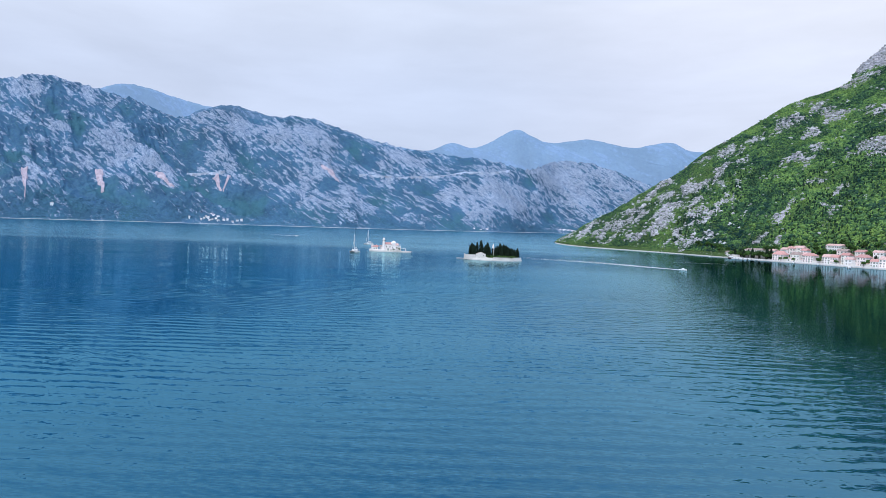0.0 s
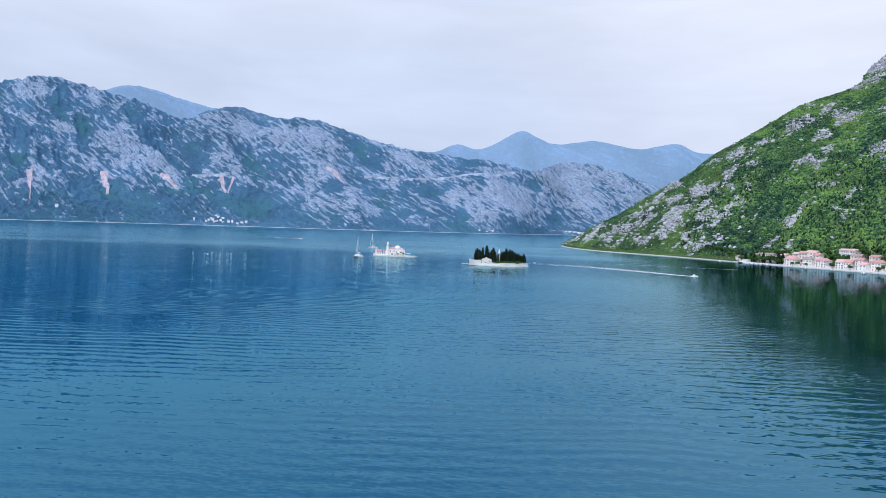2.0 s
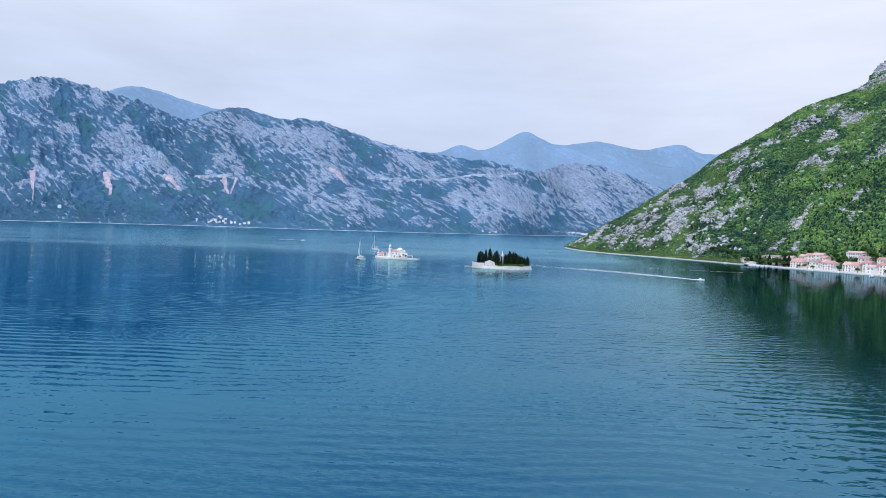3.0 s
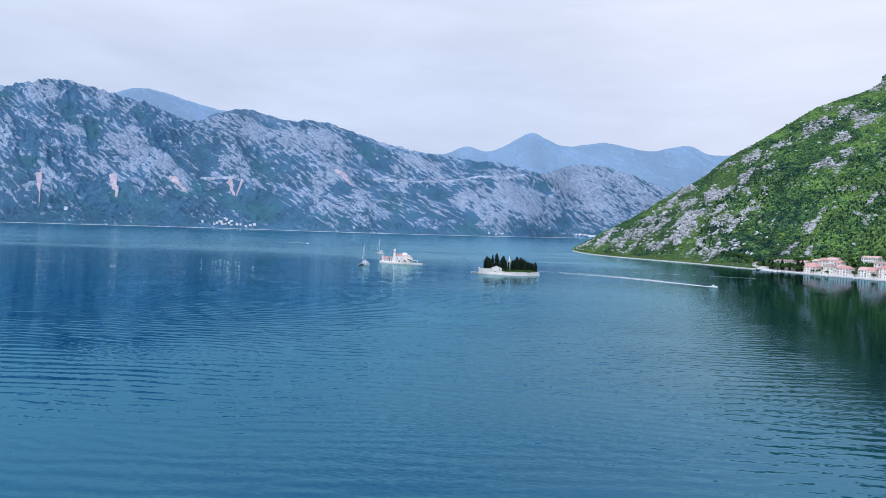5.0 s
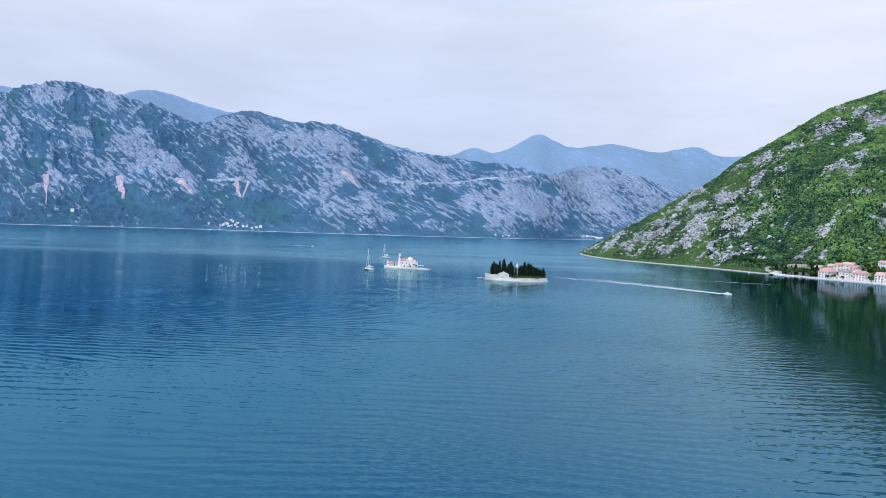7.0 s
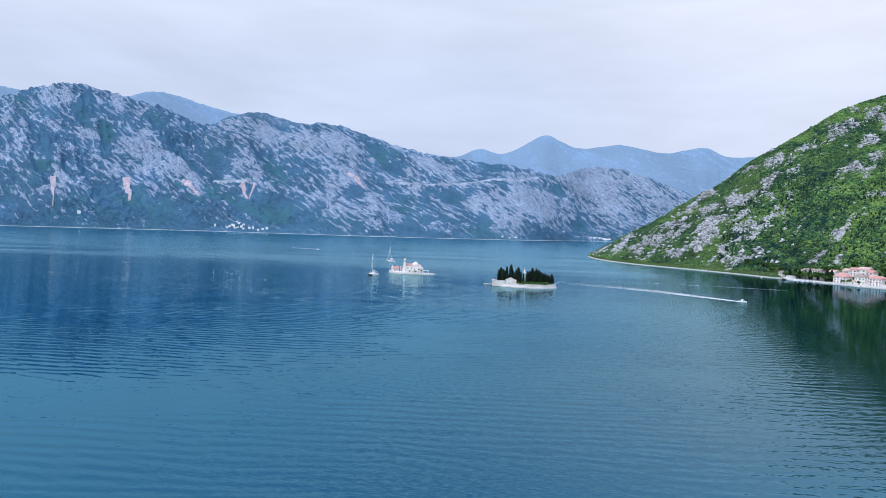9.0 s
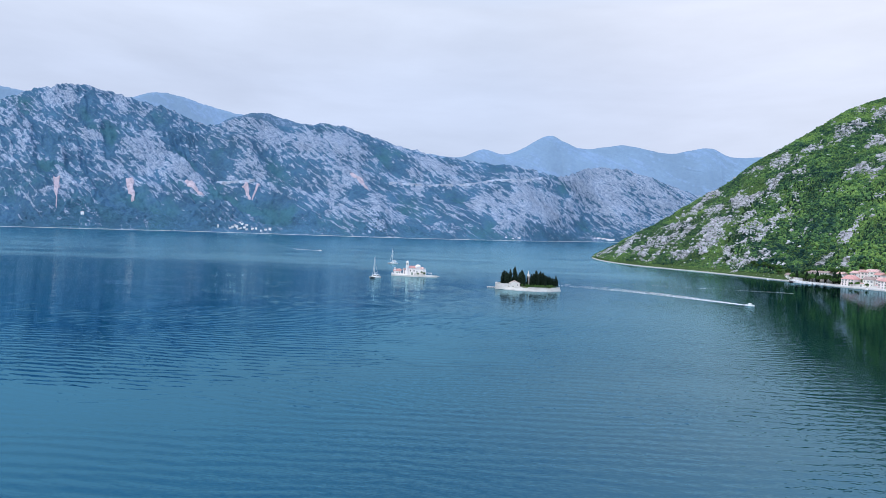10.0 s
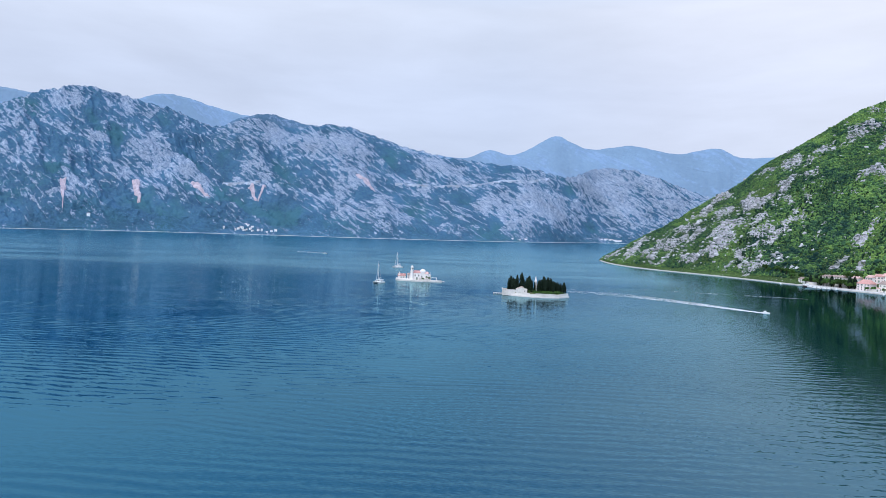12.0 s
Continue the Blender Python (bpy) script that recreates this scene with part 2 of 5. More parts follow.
def scrub_material():
    """Bushes from bottle green to yellow-green, in stands of one kind and bush by bush."""
    m = bpy.data.materials.new("oak_scrub_leaves")
    m.use_nodes = True
    t = m.node_tree
    t.nodes.clear()
    pos = node(t, "ShaderNodeTexCoord").outputs["Object"]
    stand = node(t, "ShaderNodeTexNoise", Vector=pos, Scale=0.012, Detail=4.0, Roughness=0.6, Distortion=0.6).outputs[0]
    group = node(t, "ShaderNodeTexNoise", Vector=pos, Scale=0.07, Detail=3.0, Roughness=0.6).outputs[0]
    leaf = node(t, "ShaderNodeTexNoise", Vector=pos, Scale=1.6, Detail=3.0, Roughness=0.6).outputs[0]
    own = node(t, "ShaderNodeNewGeometry").outputs["Random Per Island"]
    tone = math_node(t, "ADD", math_node(t, "MULTIPLY", stand, 1.5), math_node(t, "MULTIPLY", group, 0.8))
    tone = math_node(t, "ADD", tone, math_node(t, "MULTIPLY", own, 0.5))
    tone = math_node(t, "MULTIPLY", math_node(t, "SUBTRACT", tone, 0.85), 0.85)
    c = ramp(t, tone, [(0.20, (0.014, 0.042, 0.036)), (0.40, (0.044, 0.100, 0.048)), (0.56, (0.104, 0.198, 0.064)), (0.78, (0.192, 0.300, 0.078))])
    c = mix(t, 1.0, c, ramp(t, leaf, [(0.3, 0.65), (0.7, 1.3)]), "MULTIPLY")
    p = node(t, "ShaderNodeBsdfPrincipled", Base_Color=c, Roughness=0.85)
    p.inputs["Specular IOR Level"].default_value = 0.1
    t.links.new(p.outputs[0], node(t, "ShaderNodeOutputMaterial").inputs[0])
    return m


SWELL, CHOP, FINE, RUFFLE, WATER_IOR = 0.034, 0.32, 0.20, 0.36, 1.85
WATER_A, WATER_B, WATER_FAR, WATER_HILL_DARK = (0.0002, 0.030, 0.078), (0.0003, 0.042, 0.082), (0.0001, 0.006, 0.028), (0.0003, 0.005, 0.008)
WATER_GLOSS, WATER_HAZE, WATER_GLARE, WATER_DIMMED = (0.31, 0.80, 1.0), (0.56, 0.90, 0.97), (0.55, 0.92, 1.0), (0.33, 0.54, 0.63)
M_WATER = water_material()
# distance haze is painted into the rock and scrub colours as a blue cast
M_WEST = mountain_material("hazed_limestone", (0.388, 0.450, 0.560), (0.24, 0.295, 0.40), (0.046, 0.110, 0.206), (0.070, 0.153, 0.228), 0.043, relief=5.0, meadow=(0.050, 0.152, 0.168), lean=0.9, stretch=0.58, speck=0.22, wild=2.7, detail=2.3, edge_width=0.22, grain=2.3, patches=0.7)
# the ridge behind has the same blue haze mixed into its colours
M_BACK = mountain_material("hazed_scrub", (0.20, 0.29, 0.42), (0.15, 0.22, 0.34), (0.075, 0.145, 0.24), (0.11, 0.19, 0.28), 0.02)
# blue colours and a faint emission imitate the haze over the distant ranges
M_FAR = mountain_material("distant_range", (0.15, 0.22, 0.34), (0.12, 0.19, 0.31), (0.105, 0.165, 0.25), (0.125, 0.19, 0.27), 0.012, haze_glow=(0.112, 0.170, 0.262), relief=4.0)
M_HILL = mountain_material("hill_ground", (0.48, 0.465, 0.50), (0.27, 0.26, 0.285), (0.028, 0.052, 0.020), (0.10, 0.155, 0.045), 0.11, relief=1.5, lean=-0.8, stretch=0.5, wild=2.2, speck=0.45)
M_SCRUB = scrub_material()
M_ROCK = material("limestone_boulder", (0.45, 0.435, 0.46), 0.9, scale=0.15, spread=0.25, fine=7, bump=0.5, island=0.2, spec=0.2)
M_CYPRESS = material("cypress_needles", (0.012, 0.022, 0.014), 0.9, scale=0.5, spread=0.4, island=0.4, spec=0.1)
M_LEAF = material("broad_leaves", (0.04, 0.085, 0.018), 0.8, scale=0.4, spread=0.35, island=0.4, each=0.3, spec=0.15)
M_BARK = material("bark", (0.09, 0.065, 0.045), 0.95, scale=1.0)
M_STONE = material("dressed_limestone", (0.72, 0.68, 0.65), 0.85, scale=0.15, spread=0.16, fine=9, bump=0.05, stain=(0.52, 0.48, 0.45))
M_QUAY = material("quay_stone", (0.64, 0.61, 0.59), 0.85, scale=0.2, spread=0.22, fine=8, bump=0.08, stain=(0.44, 0.42, 0.40))
M_TILE = material("terracotta_tiles", (0.60, 0.30, 0.27), 0.85, scale=0.5, spread=0.3, fine=6, bump=0.06, each=0.15, stain=(0.46, 0.27, 0.23))
M_PLASTER = material("pale_plaster", (0.78, 0.71, 0.68), 0.9, scale=0.2, spread=0.12, fine=8, each=0.12, stain=(0.58, 0.50, 0.45))
M_WHITE = material("white_gelcoat", (0.80, 0.80, 0.80), 0.3, scale=0.5, spread=0.05)
M_DARK = material("dark_glass", (0.02, 0.025, 0.03), 0.15, scale=1.0, spread=0.1)
M_PANE = material("house_window_glass", (0.17, 0.17, 0.18), 0.2, scale=1.0, spread=0.1, each=0.6)
M_SHUTTER = material("green_shutter_paint", (0.26, 0.31, 0.27), 0.6, scale=1.0, spread=0.2, each=0.3)
M_METAL = material("aluminium_spar", (0.72, 0.73, 0.75), 0.35, metal=0.6, scale=1.0, spread=0.06)
M_FOAM = material("wake_foam", (0.78, 0.82, 0.85), 0.9, scale=0.6, spread=0.15, fine=5)
M_SCREE = material("pink_scree", (0.46, 0.38, 0.43), 0.95, scale=0.06, spread=0.3, fine=8, bump=0.4)
# bluish like the mountain around it, with the distance haze in its colour
M_ROAD = material("hazed_road_cut", (0.34, 0.39, 0.48), 0.95, scale=0.02, spread=0.45, fine=8)


# ---- shaping helpers ----
def lattice(ix, iy, seed):
    """Repeatable random numbers from 0 to 1 on a whole-number lattice."""
    h = (ix.astype(np.int64) * 374761393 + iy.astype(np.int64) * 668265263 + seed * 974634777) & 0x7FFFFFFF
    h = ((h ^ (h >> 13)) * 1274126177) & 0x7FFFFFFF
    h = (h ^ (h >> 16)) & 0xFFFFFF
    return h / float(0xFFFFFF)


def smooth_noise(x, y, seed=0):
    ix, iy = np.floor(x), np.floor(y)
    fx, fy = x - ix, y - iy
    fx, fy = fx * fx * fx * (fx * (fx * 6 - 15) + 10), fy * fy * fy * (fy * (fy * 6 - 15) + 10)
    a, b = lattice(ix, iy, seed), lattice(ix + 1, iy, seed)
    c, d = lattice(ix, iy + 1, seed), lattice(ix + 1, iy + 1, seed)
    return (a + (b - a) * fx) * (1 - fy) + (c + (d - c) * fx) * fy


def fractal(x, y, octaves=5, seed=0, gain=0.5, ridged=False):
    """Noise summed over octaves, about -1 to 1; ridged gives crests and gullies."""
    total, size, norm = 0.0, 1.0, 0.0
    for k in range(octaves):
        n = smooth_noise(x * 2 ** k + 17.3 * k, y * 2 ** k - 9.1 * k, seed + k) * 2 - 1
        total = total + size * ((1 - 2 * np.abs(n)) if ridged else n)
        norm += size
        size *= gain
    return total / norm


def along(points, u):
    """Points on a smooth curve through the given ones, at u from 0 to 1."""
    p = np.array(points, float)
    n = len(p) - 1
    x = np.clip(np.asarray(u, float) * n, 0, n - 1e-9)
    i = x.astype(int)
    f = (x - i)[..., None]
    a, b, c, d = (p[np.clip(i + k, 0, n)] for k in (-1, 0, 1, 2))
    return 0.5 * (2 * b + (c - a) * f + (2 * a - 5 * b + 4 * c - d) * f ** 2 + (3 * b - a - 3 * c + d) * f ** 3)


def mesh_from(name, verts, faces, smooth=False):
    """A mesh from arrays; all faces have the same number of corners."""
    verts, faces = np.asarray(verts, np.float32), np.asarray(faces, np.int32)
    me = bpy.data.meshes.new(name)
    me.vertices.add(len(verts))
    me.vertices.foreach_set("co", verts.ravel())
    me.loops.add(faces.size)
    me.loops.foreach_set("vertex_index", faces.ravel())
    me.polygons.add(len(faces))
    me.polygons.foreach_set("loop_start", np.arange(0, faces.size, faces.shape[1], dtype=np.int32))
    me.polygons.foreach_set("use_smooth", np.full(len(faces), smooth))
    me.update(calc_edges=True)
    me.validate()
    return me


def grid_faces(nu, nv):
    i, j = np.meshgrid(np.arange(nu - 1), np.arange(nv - 1), indexing="ij")
    a = (i * nv + j).ravel()
    return np.stack([a, a + nv, a + nv + 1, a + 1], 1)


def set_rock(me, values):
    me.attributes.new("rock", "FLOAT", "POINT").data.foreach_set("value", np.asarray(values, np.float32).ravel())


def thing(name, m, label, category, group="", kind=""):
    ob = new(name)
    ob.matrix_world = m
    return tagged(ob, label, category, group, kind)


def part(name, bm, mat, parent, label="", smooth=False):
    """Links a bmesh, or a mesh, as one mesh object under a thing or a part."""
    if isinstance(bm, bmesh.types.BMesh):
        me = bpy.data.meshes.new(name)
        bmesh.ops.recalc_face_normals(bm, faces=bm.faces)
        bm.to_mesh(me)
        bm.free()
    else:
        me = bm
    if not me.materials:
        me.materials.append(mat)
    if smooth:
        me.polygons.foreach_set("use_smooth", [True] * len(me.polygons))
    ob = new(name, me)
    ob.parent = parent
    return tagged(ob, label) if label else ob


def box(bm, x0, x1, y0, y1, z0, z1, taper=0.0, bevel=0.0):
    """Adds a box to bm; taper draws the top in, bevel rounds the edges."""
    vs = [bm.verts.new(p) for p in ((x0, y0, z0), (x1, y0, z0), (x1, y1, z0), (x0, y1, z0), (x0 + taper, y0 + taper, z1),
                                    (x1 - taper, y0 + taper, z1), (x1 - taper, y1 - taper, z1), (x0 + taper, y1 - taper, z1))]
    fs = [bm.faces.new([vs[k] for k in q]) for q in ((3, 2, 1, 0), (4, 5, 6, 7), (0, 1, 5, 4), (1, 2, 6, 5), (2, 3, 7, 6), (3, 0, 4, 7))]
    if bevel:
        es = {e for q in fs for e in q.edges}
        bmesh.ops.bevel(bm, geom=list(es), offset=bevel, segments=2, affect="EDGES", profile=0.7)
    return bm


def boxes(*rows, bevel=0.0):
    bm = bmesh.new()
    for r in rows:
        box(bm, *r, bevel=bevel)
    return bm


def lathe(profile, sides=16, centre=(0, 0)):
    """A turned solid from (radius, height) pairs, bottom to top."""
    bm = bmesh.new()
    rings = []
    for r, z in profile:
        if r < 1e-4:
            rings.append([bm.verts.new((*centre, z))])
        else:
            rings.append([bm.verts.new((centre[0] + r * math.cos(2 * math.pi * k / sides), centre[1] + r * math.sin(2 * math.pi * k / sides), z)) for k in range(sides)])
    for a, b in zip(rings, rings[1:]):
        for k in range(sides):
            q = [a[k % len(a)], a[(k + 1) % len(a)], b[(k + 1) % len(b)], b[k % len(b)]]
            q = list(dict.fromkeys(q))
            if len(q) > 2:
                bm.faces.new(q)
    for ring in (rings[0], rings[-1]):
        if len(ring) > 2:
            bm.faces.new(ring)
    return bm


def prism(outline, z0, z1, batter=0.0):
    """A solid over a closed outline of (x, y); batter leans the sides inwards by that share."""
    bm = bmesh.new()
    cx, cy = sum(p[0] for p in outline) / len(outline), sum(p[1] for p in outline) / len(outline)
    low = [bm.verts.new((x, y, z0)) for x, y in outline]
    top = [bm.verts.new((x + (cx - x) * batter, y + (cy - y) * batter, z1)) for x, y in outline]
    bm.faces.new(low[::-1])
    bm.faces.new(top)
    for k in range(len(outline)):
        j = (k + 1) % len(outline)
        bm.faces.new((low[k], low[j], top[j], top[k]))
    return bm


def gable(bm, x0, x1, y0, y1, z, rise, over=0.4, thick=0.18, hip=0.0):
    """A roof with its ridge along x: two slopes of some thickness; hip draws the ridge's ends in."""
    x0, x1, y0, y1 = x0 - over, x1 + over, y0 - over, y1 + over
    ym = (y0 + y1) / 2
    pts = [(x0, y0, z), (x1, y0, z), (x1, y1, z), (x0, y1, z), (x0 + hip, ym, z + rise), (x1 - hip, ym, z + rise)]
    top = [bm.verts.new((x, y, h + thick)) for x, y, h in pts]
    low = [bm.verts.new(p) for p in pts[:4]]
    for q in ((0, 1, 5, 4), (2, 3, 4, 5), (1, 2, 5), (3, 0, 4)):
        bm.faces.new([top[k] for k in q])
    bm.faces.new(low[::-1])
    for k in range(4):
        bm.faces.new((low[k], low[(k + 1) % 4], top[(k + 1) % 4], top[k]))
    return bm


def ico(level):
    bm = bmesh.new()
    bmesh.ops.create_icosphere(bm, subdivisions=level, radius=1.0)
    v = np.array([p.co[:] for p in bm.verts])
    f = np.array([[p.index for p in q.verts] for q in bm.faces])
    bm.free()
    return v, f


ICO1 = ico(1)
# a tuft: a rough octahedron
TUFT = (np.array([(1, 0, 0), (0, 1, 0), (-1, 0, 0), (0, -1, 0), (0, 0, 1), (0, 0, -1)], float),
        np.array([(0, 1, 4), (1, 2, 4), (2, 3, 4), (3, 0, 4), (1, 0, 5), (2, 1, 5), (3, 2, 5), (0, 3, 5)]))


def clumps(centres, sizes, rng, shape=ICO1, rough=0.35, squash=0.8):
    """Uneven tufts at the centres: arrays of points and triangles."""
    v, f = shape
    n, k = len(centres), len(v)
    jitter = 1 + rough * rng.uniform(-1, 1, (n, k, 1))
    ang = rng.uniform(0, 2 * math.pi, n)
    c, s = np.cos(ang)[:, None], np.sin(ang)[:, None]
    p = v[None] * jitter
    p = np.stack([p[..., 0] * c - p[..., 1] * s, p[..., 0] * s + p[..., 1] * c, p[..., 2] * squash], -1)
    p = p * np.asarray(sizes)[:, None, None] + np.asarray(centres)[:, None]
    return p.reshape(-1, 3), (f[None] + (np.arange(n) * k)[:, None, None]).reshape(-1, 3)


# ---- the bay ----
def sheet_of_water():
    n = 61
    g = np.sinh(np.linspace(-1, 1, n) * 4) / math.sinh(4) * 7000
    x, y = np.meshgrid(g, g, indexing="ij")
    me = mesh_from("water", np.stack([x, y + 600, x * 0], -1).reshape(-1, 3), grid_faces(n, n), True)
    me.materials.append(M_WATER)
    tagged(new("water", me), "calm blue-green sea bay with wind ripples and mirrored mountains", "sea", kind="structure")


sheet_of_water()


# ---- the mountains ----
def slope_grid(shore, crest, nu, nv, rise, behind=0.35):
    """Points between a shoreline and a crest line, on past the crest and down behind it. Returns u, v and the points."""
    u = np.linspace(0, 1, nu)
    v = np.concatenate([np.linspace(-0.04, 1, nv), 1 + behind * np.linspace(0.1, 1, 10)])
    s, r = along(shore, u), along(crest, u)
    vv, uu = np.meshgrid(v, u)
    g = np.zeros((*uu.shape, 3))
    for k in (0, 1):
        g[..., k] = s[:, None, k] * (1 - vv) + r[:, None, k] * vv
    up = np.where(vv < 1, rise(np.clip(vv, 0, 1)), np.maximum(0, 1 - (vv - 1) * 1.6))
    g[..., 2] = r[:, None, 2] * up
    g[..., 2] = np.where(vv < 0, vv * 300, g[..., 2])
    return uu, vv, g


def blobs(a, b, rows, lean=0.0):
    """How far points (a, b) lie inside any of the ellipses (a, b, half width, half height), 1 in the middle to 0 outside."""
    best = np.zeros_like(a)
    for ca, cb, wa, wb in rows:
        best = np.maximum(best, 1.35 - np.sqrt(((a - ca) / wa) ** 2 + ((b - cb - lean * (a - ca)) / wb) ** 2))
    return np.clip(best, 0, 1)


WEST_CREST = [(-2453, 2500, 318), (-2231, 2892, 555), (-2140, 2997, 630), (-2033, 3095, 679), (-1965, 3138, 680), (-1856, 3262, 646),
              (-1676, 3391, 605), (-1490, 3444, 543), (-1299, 3414, 579), (-1127, 3527, 558), (-874, 3681, 589), (-581, 3759, 504),
              (-196, 3848, 439), (208, 3998, 413), (408, 4103, 380), (616, 4360, 459), (823, 4377, 452), (1009, 4368, 409), (1238, 4382, 325), (1606, 4367, 225)]
WEST_SHORE = [(-1998, 2036), (-1771, 2299), (-1701, 2389), (-1606, 2454), (-1552, 2489), (-1449, 2561), (-1304, 2655), (-1169, 2722), (-1038, 2754),
              (-882, 2792), (-661, 2837), (-437, 2896), (-145, 3060), (186, 3338), (368, 3585), (561, 3863), (764, 3981), (948, 4044), (1166, 4090), (1509, 4084)]


# bare cliffs and wooded hollows: along the shore, up the slope, half width, half height
CLIFFS_LEFT = [(0.147, 0.93, 0.038, 0.06), (0.285, 0.58, 0.023, 0.13), (0.321, 0.48, 0.02, 0.08), (0.352, 0.42, 0.013, 0.08), (0.444, 0.91, 0.046, 0.12), (0.499, 0.83, 0.021, 0.14),
               (0.198, 0.68, 0.016, 0.06), (0.142, 0.54, 0.006, 0.08), (0.22, 0.76, 0.008, 0.03), (0.249, 0.46, 0.013, 0.06), (0.176, 0.31, 0.044, 0.07), (0.147, 0.16, 0.038, 0.05),
               (0.226, 0.06, 0.017, 0.04), (0.486, 0.47, 0.011, 0.05), (0.511, 0.39, 0.014, 0.06), (0.249, 0.96, 0.018, 0.07)]
CLIFFS_RIGHT = [(0.543, 0.56, 0.02, 0.1), (0.528, 0.8, 0.016, 0.12), (0.612, 0.86, 0.012, 0.12), (0.642, 0.43, 0.009, 0.11), (0.691, 0.43, 0.05, 0.24), (0.801, 0.83, 0.038, 0.18),
                (0.838, 0.51, 0.033, 0.17), (0.673, 0.14, 0.014, 0.08), (0.597, 0.56, 0.006, 0.04), (0.575, 0.22, 0.019, 0.13), (0.528, 0.18, 0.012, 0.1), (0.623, 0.13, 0.014, 0.07), (0.546, 0.74, 0.008, 0.05)]
HOLLOWS = [(0.235, 0.67, 0.01, 0.12), (0.331, 0.69, 0.019, 0.09), (0.386, 0.69, 0.02, 0.08), (0.287, 0.18, 0.063, 0.11), (0.412, 0.31, 0.05, 0.1), (0.194, 0.8, 0.023, 0.07),
           (0.128, 0.63, 0.017, 0.1), (0.465, 0.23, 0.03, 0.11), (0.305, 0.85, 0.015, 0.07), (0.117, 0.41, 0.015, 0.06), (0.573, 0.83, 0.016, 0.12), (0.626, 0.53, 0.017, 0.11),
           (0.656, 0.92, 0.018, 0.08), (0.663, 0.59, 0.009, 0.1), (0.652, 0.17, 0.006, 0.15), (0.548, 0.36, 0.017, 0.06), (0.74, 0.82, 0.015, 0.1), (0.776, 0.29, 0.016, 0.17)]


def west_mountain():
    uu, vv, g = slope_grid(WEST_SHORE, WEST_CREST, 900, 170, lambda v: 0.55 * v + 0.45 * v ** 1.7)
    x, y = g[..., 0], g[..., 1]
    # a runs along the shore; spurs fall towards the right, so a is sheared by the climb
    a = (x * 0.86 + y * 0.5) + 330 * vv
    bend = 90 * fractal(x / 420, y / 420, 3, 5)
    spurs = fractal((a + bend) / 330, vv * 1.1 + a / 2600, 4, 11, 0.5, True)
    gullies = fractal((a + bend * 0.5) / 95, vv * 2.2, 4, 23, 0.55, True)
    crags = fractal(x / 38, y / 38, 4, 31, 0.6, True)
    mid = np.clip(vv / 0.12, 0, 1) * np.clip((1.02 - vv) / 0.25, 0, 1)
    g[..., 2] += mid * (60 * spurs + 28 * gullies) + np.clip(vv / 0.1, 0, 1) * (15 * crags + 7 * fractal(x / 150, y / 150, 3, 41))
    share = 0.19 + 0.14 * spurs + 0.20 * gullies + 0.22 * np.clip((vv - 0.25) / 0.4, -0.9, 0.6) + 0.2 * fractal(x / 260, y / 260, 4, 57) + 0.16 * np.clip(uu - 0.45, -0.3, 0.3) + 0.15 * np.clip((uu - 0.70) / 0.06, 0, 1)
    wob_u, wob_v = 0.014 * fractal(x / 120, y / 120, 4, 61), 0.06 * fractal(x / 120, y / 120, 4, 67)
    cliffs = blobs(uu + wob_u, vv + wob_v, CLIFFS_LEFT + CLIFFS_RIGHT, -1.2)
    hollows = blobs(uu + wob_u, vv + wob_v, HOLLOWS, -1.2)
    share = share + 0.46 * cliffs - 0.58 * hollows
    g[..., 2] += mid * (14 * cliffs * (1 + 0.6 * gullies) - 10 * hollows)
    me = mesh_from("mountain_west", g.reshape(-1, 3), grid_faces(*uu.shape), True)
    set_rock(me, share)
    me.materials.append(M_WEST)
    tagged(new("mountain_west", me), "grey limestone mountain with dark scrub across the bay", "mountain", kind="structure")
    return g


def back_range(name, crest, mat, seed, label, depth=700, rough=14):
    """A ridge behind the others: one face towards the bay, and its back."""
    n = 260
    u = np.linspace(0, 1, n)
    r = along(crest, u)
    r[:, 2] += rough * fractal(u * 40, u * 0 + 3.3, 5, seed)
    v = np.linspace(0, 1.25, 60)
    away = r[:, :2] / np.linalg.norm(r[:, :2], axis=1)[:, None]
    vv, uu = np.meshgrid(v, u)
    g = np.zeros((*uu.shape, 3))
    g[..., :2] = r[:, None, :2] - away[:, None] * ((1 - vv) * depth)[..., None]
    g[..., 2] = r[:, None, 2] * np.where(vv < 1, 0.1 + 0.9 * vv, 1 - (vv - 1) * 2)
    a = uu * len(crest) * 1.4
    g[..., 2] += np.clip((1.0 - vv) / 0.3, 0, 1) * 30 * fractal(a + 0.8 * vv, vv * 1.3, 4, seed + 7, 0.5, True)
    me = mesh_from(name, g.reshape(-1, 3), grid_faces(*uu.shape), True)
    set_rock(me, 0.25 + 0.1 * fractal(g[..., 0] / 200, g[..., 1] / 200, 4, seed + 3))
    me.materials.append(mat)
    tagged(new(name, me), label, "mountain", kind="structure")


WEST = west_mountain()
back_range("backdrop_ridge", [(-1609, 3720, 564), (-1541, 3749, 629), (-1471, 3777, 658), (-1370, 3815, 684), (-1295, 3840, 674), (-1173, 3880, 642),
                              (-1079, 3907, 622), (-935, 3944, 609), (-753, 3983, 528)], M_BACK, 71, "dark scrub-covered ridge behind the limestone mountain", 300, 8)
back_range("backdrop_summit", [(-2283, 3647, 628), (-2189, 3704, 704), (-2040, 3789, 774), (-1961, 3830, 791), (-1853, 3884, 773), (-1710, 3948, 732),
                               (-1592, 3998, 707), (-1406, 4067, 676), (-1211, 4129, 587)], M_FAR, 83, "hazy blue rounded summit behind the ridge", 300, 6)
